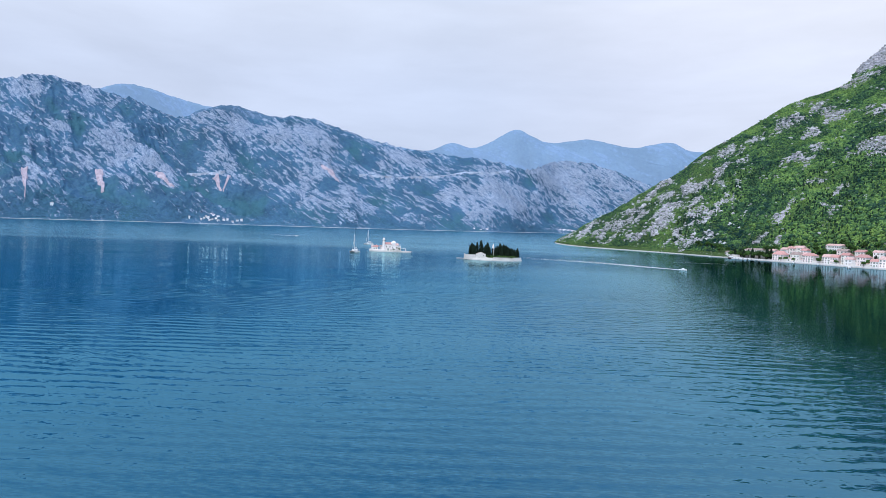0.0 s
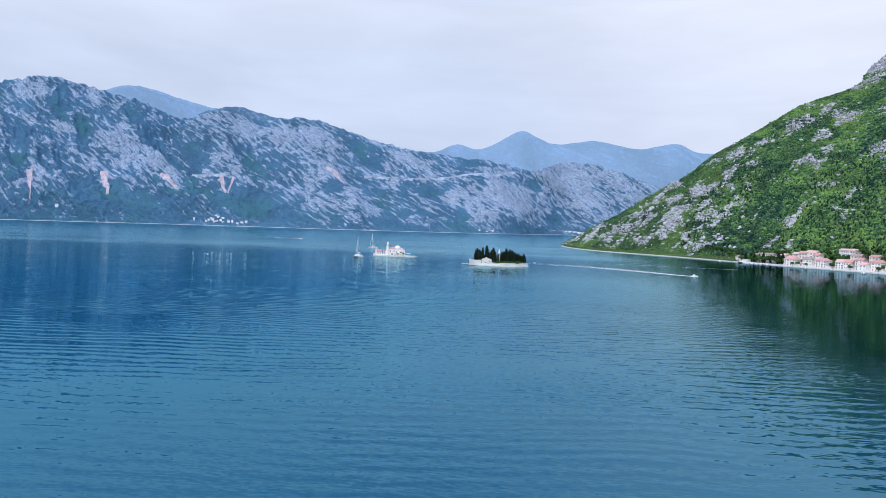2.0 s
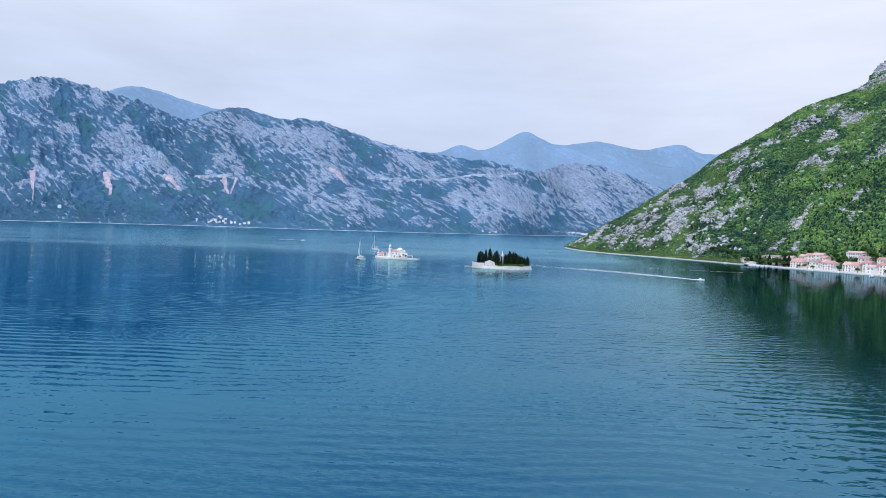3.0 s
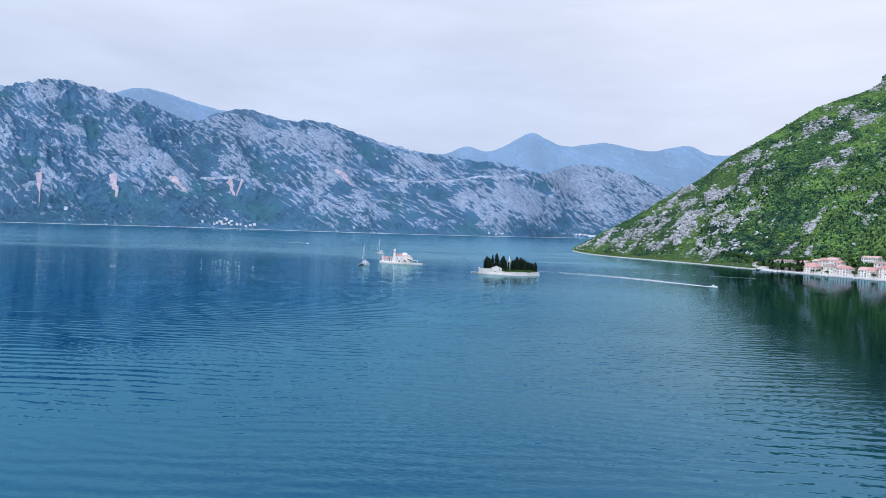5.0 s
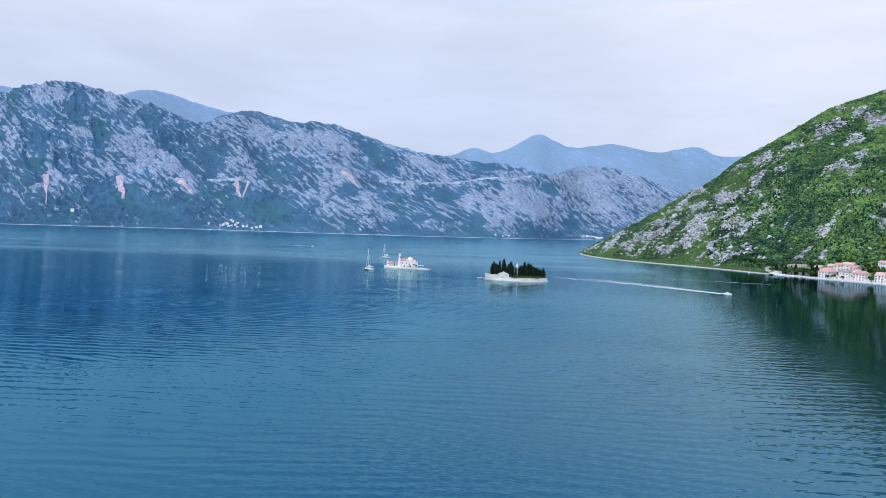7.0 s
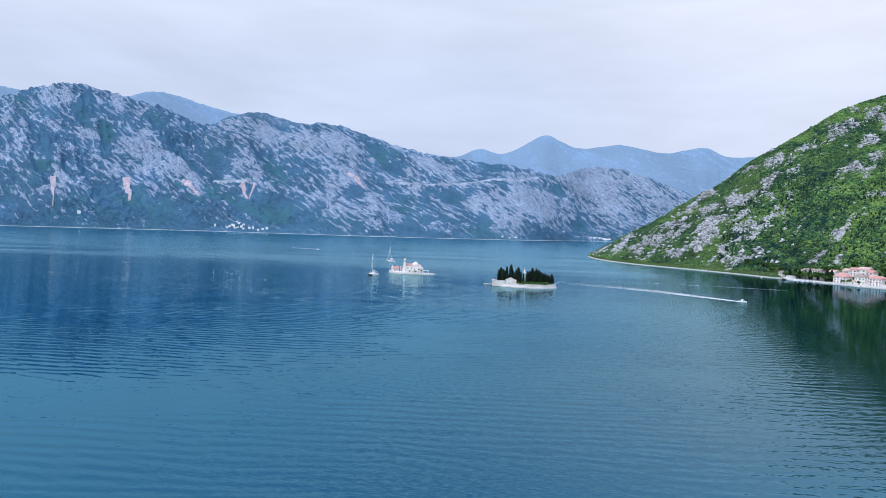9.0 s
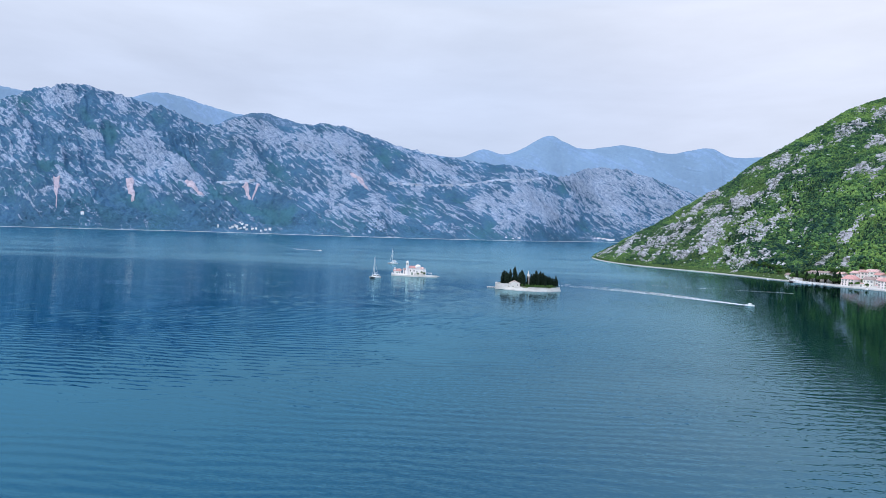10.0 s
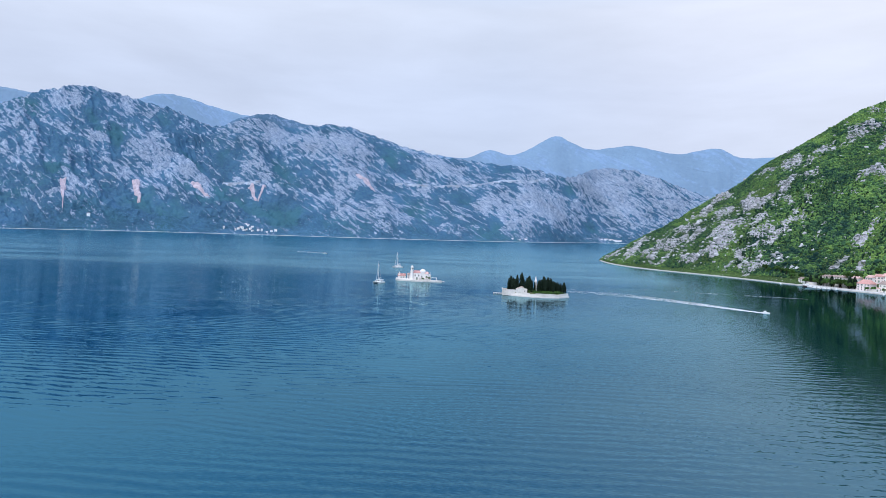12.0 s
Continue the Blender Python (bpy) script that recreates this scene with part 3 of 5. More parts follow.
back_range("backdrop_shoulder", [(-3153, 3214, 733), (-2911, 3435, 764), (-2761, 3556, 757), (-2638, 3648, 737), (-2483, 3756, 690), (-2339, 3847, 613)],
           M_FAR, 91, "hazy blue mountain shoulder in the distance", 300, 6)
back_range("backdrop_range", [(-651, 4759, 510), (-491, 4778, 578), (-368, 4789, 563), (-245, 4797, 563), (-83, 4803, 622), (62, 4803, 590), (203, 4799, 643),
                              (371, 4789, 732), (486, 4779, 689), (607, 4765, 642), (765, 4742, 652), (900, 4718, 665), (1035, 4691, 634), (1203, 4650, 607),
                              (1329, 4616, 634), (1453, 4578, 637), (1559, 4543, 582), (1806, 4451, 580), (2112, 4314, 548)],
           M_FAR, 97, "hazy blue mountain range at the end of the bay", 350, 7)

# ---- the green hill above the town ----
HILL_CREST = [(212, 1478, 0), (243, 1458, 20), (287, 1435, 46), (341, 1413, 81), (394, 1394, 121), (446, 1378, 153), (497, 1366, 198), (552, 1366, 230),
              (611, 1374, 267), (673, 1389, 304), (741, 1410, 330), (814, 1439, 359), (851, 1475, 395), (893, 1497, 429), (938, 1516, 464), (1113, 1544, 618), (1291, 1465, 630)]
HILL_SHORE = [(210, 1470), (208, 1400), (208, 1330), (216, 1260), (240, 1175), (272, 1115), (305, 1060), (335, 1003), (360, 945), (382, 895), (403, 850),
              (428, 806), (450, 765), (470, 725), (492, 685), (560, 570), (650, 440)]
# bare limestone outcrops: x, y, half width, half height
CRAGS_HIGH = [(632, 1301, 22, 13), (696, 1338, 20, 12), (691, 1279, 16, 22), (622, 1210, 15, 12), (603, 1145, 12, 9), (817, 1380, 22, 15), (709, 1166, 8, 7), (559, 1112, 15, 13),
              (555, 1075, 11, 6), (637, 1050, 25, 16), (601, 1033, 13, 6), (541, 965, 18, 5), (535, 880, 7, 6), (678, 1377, 13, 7), (801, 1437, 16, 10), (705, 1259, 13, 7), (725, 1215, 12, 8)]
CRAGS_PEAK = [(875, 1480, 40, 26), (925, 1505, 40, 34), (985, 1520, 50, 44), (1040, 1528, 60, 50)]
CRAGS_MID = [(474, 971, 9, 8), (460, 963, 14, 6), (497, 905, 11, 9), (503, 1290, 19, 15), (505, 1202, 14, 7), (435, 1207, 30, 11), (470, 1226, 18, 11), (418, 1212, 18, 9),
             (453, 1167, 12, 5), (470, 1160, 6, 5), (382, 1249, 18, 12), (367, 1309, 15, 11), (404, 1342, 18, 9), (414, 1366, 15, 6)]
CRAGS_LOW = [(326, 1261, 21, 11), (340, 1255, 12, 9), (286, 1211, 22, 9), (264, 1233, 20, 10), (345, 1139, 21, 15), (394, 1100, 26, 18), (421, 1104, 14, 8), (441, 1112, 8, 5), (402, 1148, 13, 7),
             (350, 1080, 16, 8), (325, 1113, 16, 8), (292, 1139, 14, 6), (273, 1174, 17, 7), (248, 1237, 8, 5), (374, 1005, 6, 14), (327, 1047, 14, 6), (355, 1019, 19, 6), (317, 1242, 11, 5)]
HILL_NU, HILL_NV = 520, 240


def hill():
    uu, vv, g = slope_grid(HILL_SHORE, HILL_CREST, HILL_NU, HILL_NV, lambda v: v)
    x, y, z = g[..., 0], g[..., 1], g[..., 2].copy()
    t = 0.94 * x - 0.34 * y
    flat = (g[:, :HILL_NV, :2]).reshape(-1, 2)
    rows = []
    for cx, cy, w, h in CRAGS_HIGH + CRAGS_PEAK + CRAGS_MID + CRAGS_LOW:
        k = np.argmin(((flat - (cx, cy)) ** 2).sum(1))
        i, j = divmod(int(k), HILL_NV)
        rows.append((t[i, j], z[i, j], w, h))
    wobble_t, wobble_z = 15 * fractal(x / 26, y / 26, 5, 3, 0.6), 12 * fractal(x / 26, y / 26, 5, 9, 0.6)
    crag = blobs(t + wobble_t, z + wobble_z, rows, 0.45)
    ground = np.clip(vv / 0.06, 0, 1)
    soft = np.clip((1.03 - vv) / 0.2, 0, 1)
    a = t * 1.0 + 0.55 * z
    g[..., 2] += ground * soft * (10 * fractal(a / 120, z / 300, 4, 13, 0.5, True) + 5 * fractal(x / 45, y / 45, 4, 15))
    # the town's terrace: flat behind the quay, then the slope goes on
    town = np.clip((uu - 0.50) / 0.03, 0, 1) * np.clip((0.98 - uu) / 0.03, 0, 1) * (vv < 1)
    d = vv * np.linalg.norm(along(HILL_CREST, uu[:, 0])[:, :2] - along(HILL_SHORE, uu[:, 0]), axis=1)[:, None]
    step = np.where(d < 22, 1.3, np.where(d < 70, 1.3 + (d - 22) * 0.42, 21.5 + (d - 70) * 0.9))
    g[..., 2] = np.where(vv > 0, g[..., 2] * (1 - town) + np.minimum(g[..., 2], step) * town, g[..., 2])
    g[..., 2] += ground * (0.8 * fractal(x / 9, y / 9, 3, 19) + np.clip(crag * 1.6, 0, 1) * (4.2 * fractal(x / 13, y / 13, 4, 17, 0.6, True) + 2.0))
    # the low slope between headland and town is stony
    stony = np.clip(1.6 - np.abs(uu - 0.25) / 0.19, 0, 1) * np.clip(1.4 - vv / 0.5, 0, 1) * np.clip((vv - 0.035) / 0.04, 0, 1)
    sway = 10 * fractal(x / 40, y / 40, 3, 53)
    rib_along, rib_across = 0.80 * t + 0.60 * z + sway, -0.60 * t + 0.80 * z + 0.7 * sway
    veins = fractal(rib_along / 48, rib_across / 15, 5, 47, 0.62)
    ribs = np.clip((veins - (0.34 - 0.46 * stony)) / 0.14, 0, 1)
    peak = np.clip((z - 372) / 25, 0, 1) * np.clip((vv - 0.74) / 0.08, 0, 1)
    share = np.maximum(np.clip(np.maximum(crag, peak) * 1.2 + 0.9 * veins * (crag > 0.02), 0, 1), 0.95 * ribs) + 0.6 * peak + 0.12 * fractal(x / 60, y / 60, 4, 29)
    me = mesh_from("hillside", g.reshape(-1, 3), grid_faces(*uu.shape), True)
    set_rock(me, share)
    me.materials.append(M_HILL)
    tagged(new("hillside", me), "steep green hill with grey limestone outcrops above the sea", "hill", kind="structure")
    return uu[:, :HILL_NV], vv[:, :HILL_NV], g[:, :HILL_NV], share[:, :HILL_NV]


HILL_U, HILL_V, HILL, HILL_ROCK = hill()


def ground_at(x, y):
    """The hill's height near a place."""
    d = (HILL[..., 0] - x) ** 2 + (HILL[..., 1] - y) ** 2
    i, j = np.unravel_index(np.argmin(d), d.shape)
    return float(HILL[i, j, 2])


def hill_points(rng, count):
    """Places spread evenly over the hill's face: points, u, v and the share of rock."""
    cell = np.linalg.norm(np.cross(HILL[1:, :-1] - HILL[:-1, :-1], HILL[:-1, 1:] - HILL[:-1, :-1]), axis=2)
    k = rng.choice(cell.size, count, p=cell.ravel() / cell.sum())
    i, j = np.unravel_index(k, cell.shape)
    fu, fv = rng.uniform(0, 1, (2, count))
    p = (HILL[i, j] * ((1 - fu) * (1 - fv))[:, None] + HILL[i + 1, j] * (fu * (1 - fv))[:, None]
         + HILL[i, j + 1] * ((1 - fu) * fv)[:, None] + HILL[i + 1, j + 1] * (fu * fv)[:, None])
    return p, HILL_U[i, j], HILL_V[i, j], HILL_ROCK[i, j]


def hill_scrub():
    rng = np.random.default_rng(4)
    p, u, v, rock = hill_points(rng, 400000)
    inside = (u > 0.015) & (u < 0.87) & (v > 0.02) & (p[:, 2] > 2.5)
    thick = 0.5 + 0.5 * fractal(p[:, 0] / 35, p[:, 1] / 35, 3, 61)
    keep = inside & (rng.uniform(0, 1, len(p)) > np.clip(rock * 1.6 - 0.4, 0, 0.84)) & (rng.uniform(0, 1, len(p)) < 0.55 + 0.5 * thick)
    keep &= rock < 1.3
    # no scrub among the houses
    town = (u > 0.505) & (v < 0.062)
    keep &= ~town
    p, u, v, thick = p[keep], u[keep], v[keep], thick[keep]
    size = 0.86 * rng.uniform(0.6, 1.7, len(p)) * rng.uniform(0.75, 1.6, len(p)) * (0.65 + 0.75 * thick) * np.where(v < 0.3, 1.0, 0.95) * np.where(rng.uniform(0, 1, len(p)) < 0.10, 1.5, 0.88) * np.where(u < 0.42, 0.72, 1.0)
    p[:, 2] += size * 0.45
    # low tufts on the stony headland, rounder bushes above the town
    low = (u < 0.42) | (rng.uniform(0, 1, len(p)) < 0.3)
    va, fa = clumps(p[low], size[low], rng, TUFT, 0.45, 0.9)
    vb, fb = clumps(p[~low], size[~low] * 0.95, rng, ICO1, 0.45, 0.9)
    me = mesh_from("scrub", np.concatenate([va, vb]), np.concatenate([fa, fb + len(va)]))
    me.materials.append(M_SCRUB)
    tagged(new("scrub", me), "dense green oak scrub covering the hill", "bushes", kind="stuff")


hill_scrub()


def hill_conifers():
    """Dark slim trees in the hollows above the town."""
    rng = np.random.default_rng(31)
    p, u, v, rock = hill_points(rng, 30000)
    patch_of = fractal(p[:, 0] / 70, p[:, 1] / 70, 3, 131)
    keep = (u > 0.40) & (u < 0.87) & (v > 0.05) & (v < 0.55) & (rock < 0.45) & (patch_of + 0.5 - 1.1 * np.abs(v - 0.2) > rng.uniform(0.1, 0.9, len(p)))
    p = p[keep]
    size = rng.uniform(0.8, 1.5, len(p))
    p[:, 2] += size * 1.5
    me = mesh_from("conifers", *clumps(p, size, rng, ICO1, 0.35, 2.0))
    me.materials.append(M_CONIFER)
    tagged(new("conifers", me), "dark green conifers scattered over the hill", "trees", kind="stuff")


M_CONIFER = material("dark_conifer", (0.020, 0.045, 0.027), 0.9, scale=0.05, spread=0.3, island=0.4, spec=0.1)
hill_conifers()


# ---- shore walls, roads and scree ----
def sweep(path, profile):
    """A strip along a line of (x, y, z): profile rows are (offset to the right of the way, height)."""
    p = np.asarray(path, float)
    t = np.gradient(p[:, :2], axis=0)
    t /= np.linalg.norm(t, axis=1)[:, None]
    right = np.stack([t[:, 1], -t[:, 0]], 1)
    k = len(profile)
    g = np.zeros((len(p), k, 3))
    for j, (off, up) in enumerate(profile):
        g[:, j, :2] = p[:, :2] + right * off
        g[:, j, 2] = p[:, 2] + up
    return g.reshape(-1, 3), grid_faces(len(p), k)


def strip(name, path, profile, mat, label, category, parent=None):
    me = mesh_from(name, *sweep(path, profile))
    me.materials.append(mat)
    ob = tagged(new(name, me), label, category if not parent else "", kind="" if parent else "structure")
    if parent:
        ob.parent = parent
    return ob


def shore_line(points, u0, u1, n, z=0.0):
    p = along(points, np.linspace(u0, u1, n))
    return np.c_[p, np.full(n, z)]


# the hill's shore runs towards the camera, so the sea lies on its right
strip("sea_wall", shore_line(HILL_SHORE, 0.035, 0.52, 200), [(3.4, -2.0), (3.0, 1.3), (2.5, 1.5), (0.6, 1.4), (0.2, -1.0)],
      M_QUAY, "low pale stone sea wall under the green hill", "sea wall")
strip("quay", shore_line(HILL_SHORE, 0.522, 0.97, 170), [(4.2, -2.0), (4.0, 1.2), (3.4, 1.35), (-9.0, 1.5), (-22.0, 1.7), (-22.5, -1.0)],
      M_QUAY, "pale stone waterfront quay before the houses", "quay")
strip("coast_wall", shore_line(WEST_SHORE, 0.0, 0.93, 300), [(3.0, -3.0), (2.5, 0.5), (1.5, 1.0), (-2.5, 1.2), (-3.0, -3.0)],
      M_QUAY, "pale stone shore wall along the far coast road", "sea wall")


def west_at(u, v):
    i = np.clip(np.asarray(u) * 899, 0, 898.999)
    j = np.clip((np.asarray(v) + 0.04) / 1.04 * 169, 0, 168.999)
    a, b = i.astype(int), j.astype(int)
    f, h = (i - a)[..., None], (j - b)[..., None]
    return (WEST[a, b] * (1 - f) + WEST[a + 1, b] * f) * (1 - h) + (WEST[a, b + 1] * (1 - f) + WEST[a + 1, b + 1] * f) * h


def level(u, v):
    """The v at which the rough slope has the height that the smooth one has at v."""
    u, v = np.broadcast_arrays(np.asarray(u, float), np.asarray(v, float))
    due = along(WEST_CREST, u)[..., 2] * (0.55 * v + 0.45 * v ** 1.7)
    best, out = np.full(u.shape, 1e9), v.copy()
    for d in np.linspace(-0.2, 0.2, 81):
        miss = np.abs(west_at(u, v + d)[..., 2] - due) + 60 * abs(d)
        out = np.where(miss < best, v + d, out)
        best = np.minimum(miss, best)
    return out


def draped(name, u, v, mat, label, category, lift=7.0):
    """A patch lying on the far mountain: u and v are grids."""
    g = west_at(u, v)
    g[..., 2] += lift + 0.8 * fractal(g[..., 0] / 14, g[..., 1] / 14, 3, 5)
    edge = np.ones(g.shape[:2])
    edge[1:-1, 1:-1] = 0
    g[..., 2] -= edge * (lift + 6)
    me = mesh_from(name, g.reshape(-1, 3), grid_faces(*g.shape[:2]), True)
    me.materials.append(mat)
    tagged(new(name, me), label, category, kind="structure")


def chute(u, v_top, v_low, wide, narrow, lean, label):
    """A scree fan that narrows downhill."""
    a, b = np.meshgrid(np.linspace(-1, 1, 16), np.linspace(0, 1, 40), indexing="ij")
    w = 0.68 * (wide + (narrow - wide) * b)
    rag = 0.28 * wide * fractal(b * 5 + u * 90, a * 0 + np.sign(a), 3, 77) * np.abs(a)
    v = level(u + lean * b[0], v_top + (v_low - v_top) * b[0])
    v = np.polyval(np.polyfit(b[0], v, 2), b[0])
    draped("scree_chute", u + a * w + lean * b + rag, v[None] + 0 * a, M_SCREE, label, "scree")


chute(0.1379, 0.372, 0.225, 0.0075, 0.0018, 0.0005, "pinkish scree chute below the mountain road")
chute(0.2692, 0.427, 0.262, 0.0075, 0.0016, 0.0055, "pale pink scree chute narrowing downhill")
chute(0.4216, 0.467, 0.335, 0.0055, 0.0016, 0.0085, "pale scree chute forked under the road bend")
chute(0.4416, 0.472, 0.335, 0.0035, 0.0012, -0.0085, "pale scree chute joining its neighbour")
chute(0.337, 0.472, 0.365, 0.0080, 0.0030, 0.0210, "rusty pink scree slope beside grey crags")
chute(0.5451, 0.60, 0.50, 0.0090, 0.0070, 0.0100, "rusty pink quarry scar on the mountain")


def mountain_road(points, wide, label):
    """A road held to an even climb: at each step it lies where the slope has the height that is due."""
    c = along(points, np.linspace(0, 1, 150))
    v = level(c[:, 0], c[:, 1])
    v = np.convolve(np.pad(v, 2, "edge"), np.ones(5) / 5, "valid")
    due = along(WEST_CREST, c[:, 0])[:, 2] * (0.55 * c[:, 1] + 0.45 * c[:, 1] ** 1.7)
    line = west_at(c[:, 0], v)
    line[:, 2] = due + 4.5
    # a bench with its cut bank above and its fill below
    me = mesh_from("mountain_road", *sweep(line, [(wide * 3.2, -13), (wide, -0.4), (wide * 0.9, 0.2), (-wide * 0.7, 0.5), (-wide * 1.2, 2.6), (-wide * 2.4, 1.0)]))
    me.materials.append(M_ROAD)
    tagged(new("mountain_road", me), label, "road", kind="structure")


mountain_road([(0.3782, 0.508), (0.4016, 0.492), (0.4227, 0.492), (0.436, 0.508)], 1.7, "pale cutting of a mountain road bend")
mountain_road([(0.5773, 0.613), (0.5918, 0.633), (0.6051, 0.643), (0.6174, 0.678), (0.6329, 0.714), (0.6429, 0.744), (0.6529, 0.794), (0.663, 0.819), (0.6774, 0.834), (0.7008, 0.93)], 1.7,
              "pale road cutting across the limestone mountain")


# ---- wooded belt at the foot of the far mountain ----
def west_woods():
    rng = np.random.default_rng(8)
    n = 14000
    u = rng.uniform(0.05, 0.9, n)
    v = rng.uniform(0, 1, n) ** 1.6 * 0.13 + 0.012
    p = west_at(u, v)
    thick = fractal(p[:, 0] / 160, p[:, 1] / 160, 4, 101)
    keep = rng.uniform(-0.6, 0.7, n) < thick + np.where(v < 0.25, 0.35, -0.25)
    for a, b, top in ((0.37, 0.46, 0.026), (0.66, 0.71, 0.03), (0.79, 0.84, 0.06), (0.195, 0.21, 0.03)):
        keep &= ~((u > a) & (u < b) & (v < top))
    p, v = p[keep], v[keep]
    size = rng.uniform(2.2, 4.2, len(p))
    p[:, 2] -= size * 0.25
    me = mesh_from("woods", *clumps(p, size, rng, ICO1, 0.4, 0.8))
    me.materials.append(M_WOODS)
    tagged(new("woods", me), "haze-blue woodland and scrub on the far slope", "woods", kind="stuff")


# leaf green shifted to blue: the distance haze is in the colour
M_WOODS = material("hazed_woods", (0.070, 0.160, 0.246), 0.9, scale=0.004, spread=0.3, fine=20, island=0.15, spec=0.1)
west_woods()


# ---- boulders in the outcrops of the green hill ----
def hill_rocks():
    rng = np.random.default_rng(12)
    p, u, v, rock = hill_points(rng, 30000)
    # thick in the outcrops, and single stones among the scrub of the lower slope
    lone = np.where((u < 0.52) & (v < 0.55), 0.14, 0.02)
    keep = (u > 0.02) & (u < 0.95) & (v > 0.03) & (rng.uniform(0, 1, len(p)) < np.maximum(np.clip(rock * 1.2 - 0.5, 0, 0.6), lone)) & ~((u > 0.505) & (v < 0.06))
    p = p[keep]
    size = rng.uniform(1.2, 3.4, len(p)) * rng.uniform(0.6, 1.3, len(p))
    p[:, 2] += size * 0.2
    me = mesh_from("boulders", *clumps(p, size, rng, ICO1, 0.5, 0.6))
    me.materials.append(M_ROCK)
    tagged(new("boulders", me), "pale grey weathered limestone boulders on the hill", "rocks", kind="stuff")


hill_rocks()


# ---- trees ----
def cypress_crown(seed, tall, wide):
    """A narrow flame of many small tufts with gaps."""
    rng = np.random.default_rng(seed)
    n = 150
    t = rng.uniform(0.03, 1, n) ** 0.85
    r = wide * np.clip(t * 7, 0.3, 1) * np.clip(1 - t ** 3.2, 0.02, 1) ** 0.6 * rng.uniform(0.45, 0.9, n)
    a = rng.uniform(0, 2 * math.pi, n)
    lean = 0.05 * wide * np.sin(t * 4 + seed)
    c = np.stack([r * np.cos(a) + lean, r * np.sin(a), t * tall], 1)
    size = wide * rng.uniform(0.22, 0.42, n) * (1.05 - 0.4 * t)
    return mesh_from("crown", *clumps(c, size, rng, ICO1, 0.35, 1.9))


def tapered(bm, a, b, ra, rb, sides=7):
    """A limb from a to b."""
    a, b = Vector(a), Vector(b)
    way = (b - a).normalized()
    x = way.orthogonal().normalized()
    y = way.cross(x)
    rings = [[bm.verts.new(p + (x * math.cos(2 * math.pi * k / sides) + y * math.sin(2 * math.pi * k / sides)) * r) for k in range(sides)] for p, r in ((a, ra), (b, rb))]
    for k in range(sides):
        bm.faces.new((rings[0][k], rings[0][(k + 1) % sides], rings[1][(k + 1) % sides], rings[1][k]))
    bm.faces.new(rings[0][::-1])
    bm.faces.new(rings[1])
    return bm


CYPRESS = []
for k in range(5):
    me = cypress_crown(40 + k, 9.0, 1.25 + 0.13 * (k % 3))
    me.materials.append(M_CYPRESS)
    CYPRESS.append(me)
bm = bmesh.new()
tapered(bm, (0, 0, -0.6), (0, 0, 3.5), 0.24, 0.12)
TRUNK = bpy.data.meshes.new("trunk")
bm.to_mesh(TRUNK)
bm.free()
TRUNK.materials.append(M_BARK)


def cypress(x, y, z, tall, k, label, group, fat=1.0):
    s = tall / 9.6
    t = thing("cypress_tree", pose(x, y, z, 0, 0, 67 * k) @ Matrix.Diagonal((s * fat, s * fat, s, 1)), label, "tree", group)
    part("trunk", TRUNK, M_BARK, t)
    crown = part("crown", CYPRESS[k % 5], M_CYPRESS, t)
    crown.location = (0, 0, 0.6)
    return t


def leafy_crown(seed):
    rng = np.random.default_rng(seed)
    n = 110
    d = rng.normal(size=(n, 3))
    d /= np.linalg.norm(d, axis=1)[:, None]
    d[:, 2] = np.abs(d[:, 2]) * 1.1 - 0.25
    lobes = 1 + 0.3 * np.sin(3 * np.arctan2(d[:, 1], d[:, 0]) + seed)
    c = d * (2.6 * rng.uniform(0.5, 1.0, n) * lobes)[:, None] + (0, 0, 4.2)
    return mesh_from("crown", *clumps(c, rng.uniform(0.45, 0.95, n), rng, ICO1, 0.4, 0.8))


LEAFY = []
for k in range(4):
    me = leafy_crown(60 + k)
    me.materials.append(M_LEAF)
    LEAFY.append(me)
bm = bmesh.new()
tapered(bm, (0, 0, -1.0), (0.1, 0, 2.6), 0.28, 0.18)
for k in range(5):
    tapered(bm, (0.1, 0, 2.2), (1.6 * math.cos(k * 1.26), 1.6 * math.sin(k * 1.26), 4.3 + 0.3 * (k % 2)), 0.13, 0.05)
BOLE = bpy.data.meshes.new("trunk")
bm.to_mesh(BOLE)
bm.free()
BOLE.materials.append(M_BARK)


def leafy_tree(x, y, z, tall, k, label, group):
    s = tall / 7.2
    t = thing("broadleaf_tree", pose(x, y, z, 0, 0, 50 * k) @ Matrix.Diagonal((s, s, s, 1)), label, "tree", group)
    part("trunk", BOLE, M_BARK, t)
    part("crown", LEAFY[k % 4], M_LEAF, t)
    return t


# ---- houses ----
def shared(name, bm, mat):
    me = bpy.data.meshes.new(name)
    bmesh.ops.recalc_face_normals(bm, faces=bm.faces)
    bm.to_mesh(me)
    bm.free()
    me.materials.append(mat)
    return me


W_FRAME = shared("window", boxes((-0.62, -0.47, -0.07, 0.05, -0.85, 0.85), (0.47, 0.62, -0.07, 0.05, -0.85, 0.85), (-0.62, 0.62, -0.07, 0.05, 0.85, 1.02), (-0.75, 0.75, -0.16, 0.05, -1.0, -0.85)), M_STONE)
W_PANE = shared("pane", boxes((-0.47, 0.47, -0.02, 0.04, -0.85, 0.85)), M_PANE)
W_SHUT = shared("shutter", boxes((-0.25, 0.25, -0.05, 0.0, -0.88, 0.88), (-0.19, 0.19, -0.08, -0.05, -0.75, -0.06), (-0.19, 0.19, -0.08, -0.05, 0.06, 0.75)), M_SHUTTER)
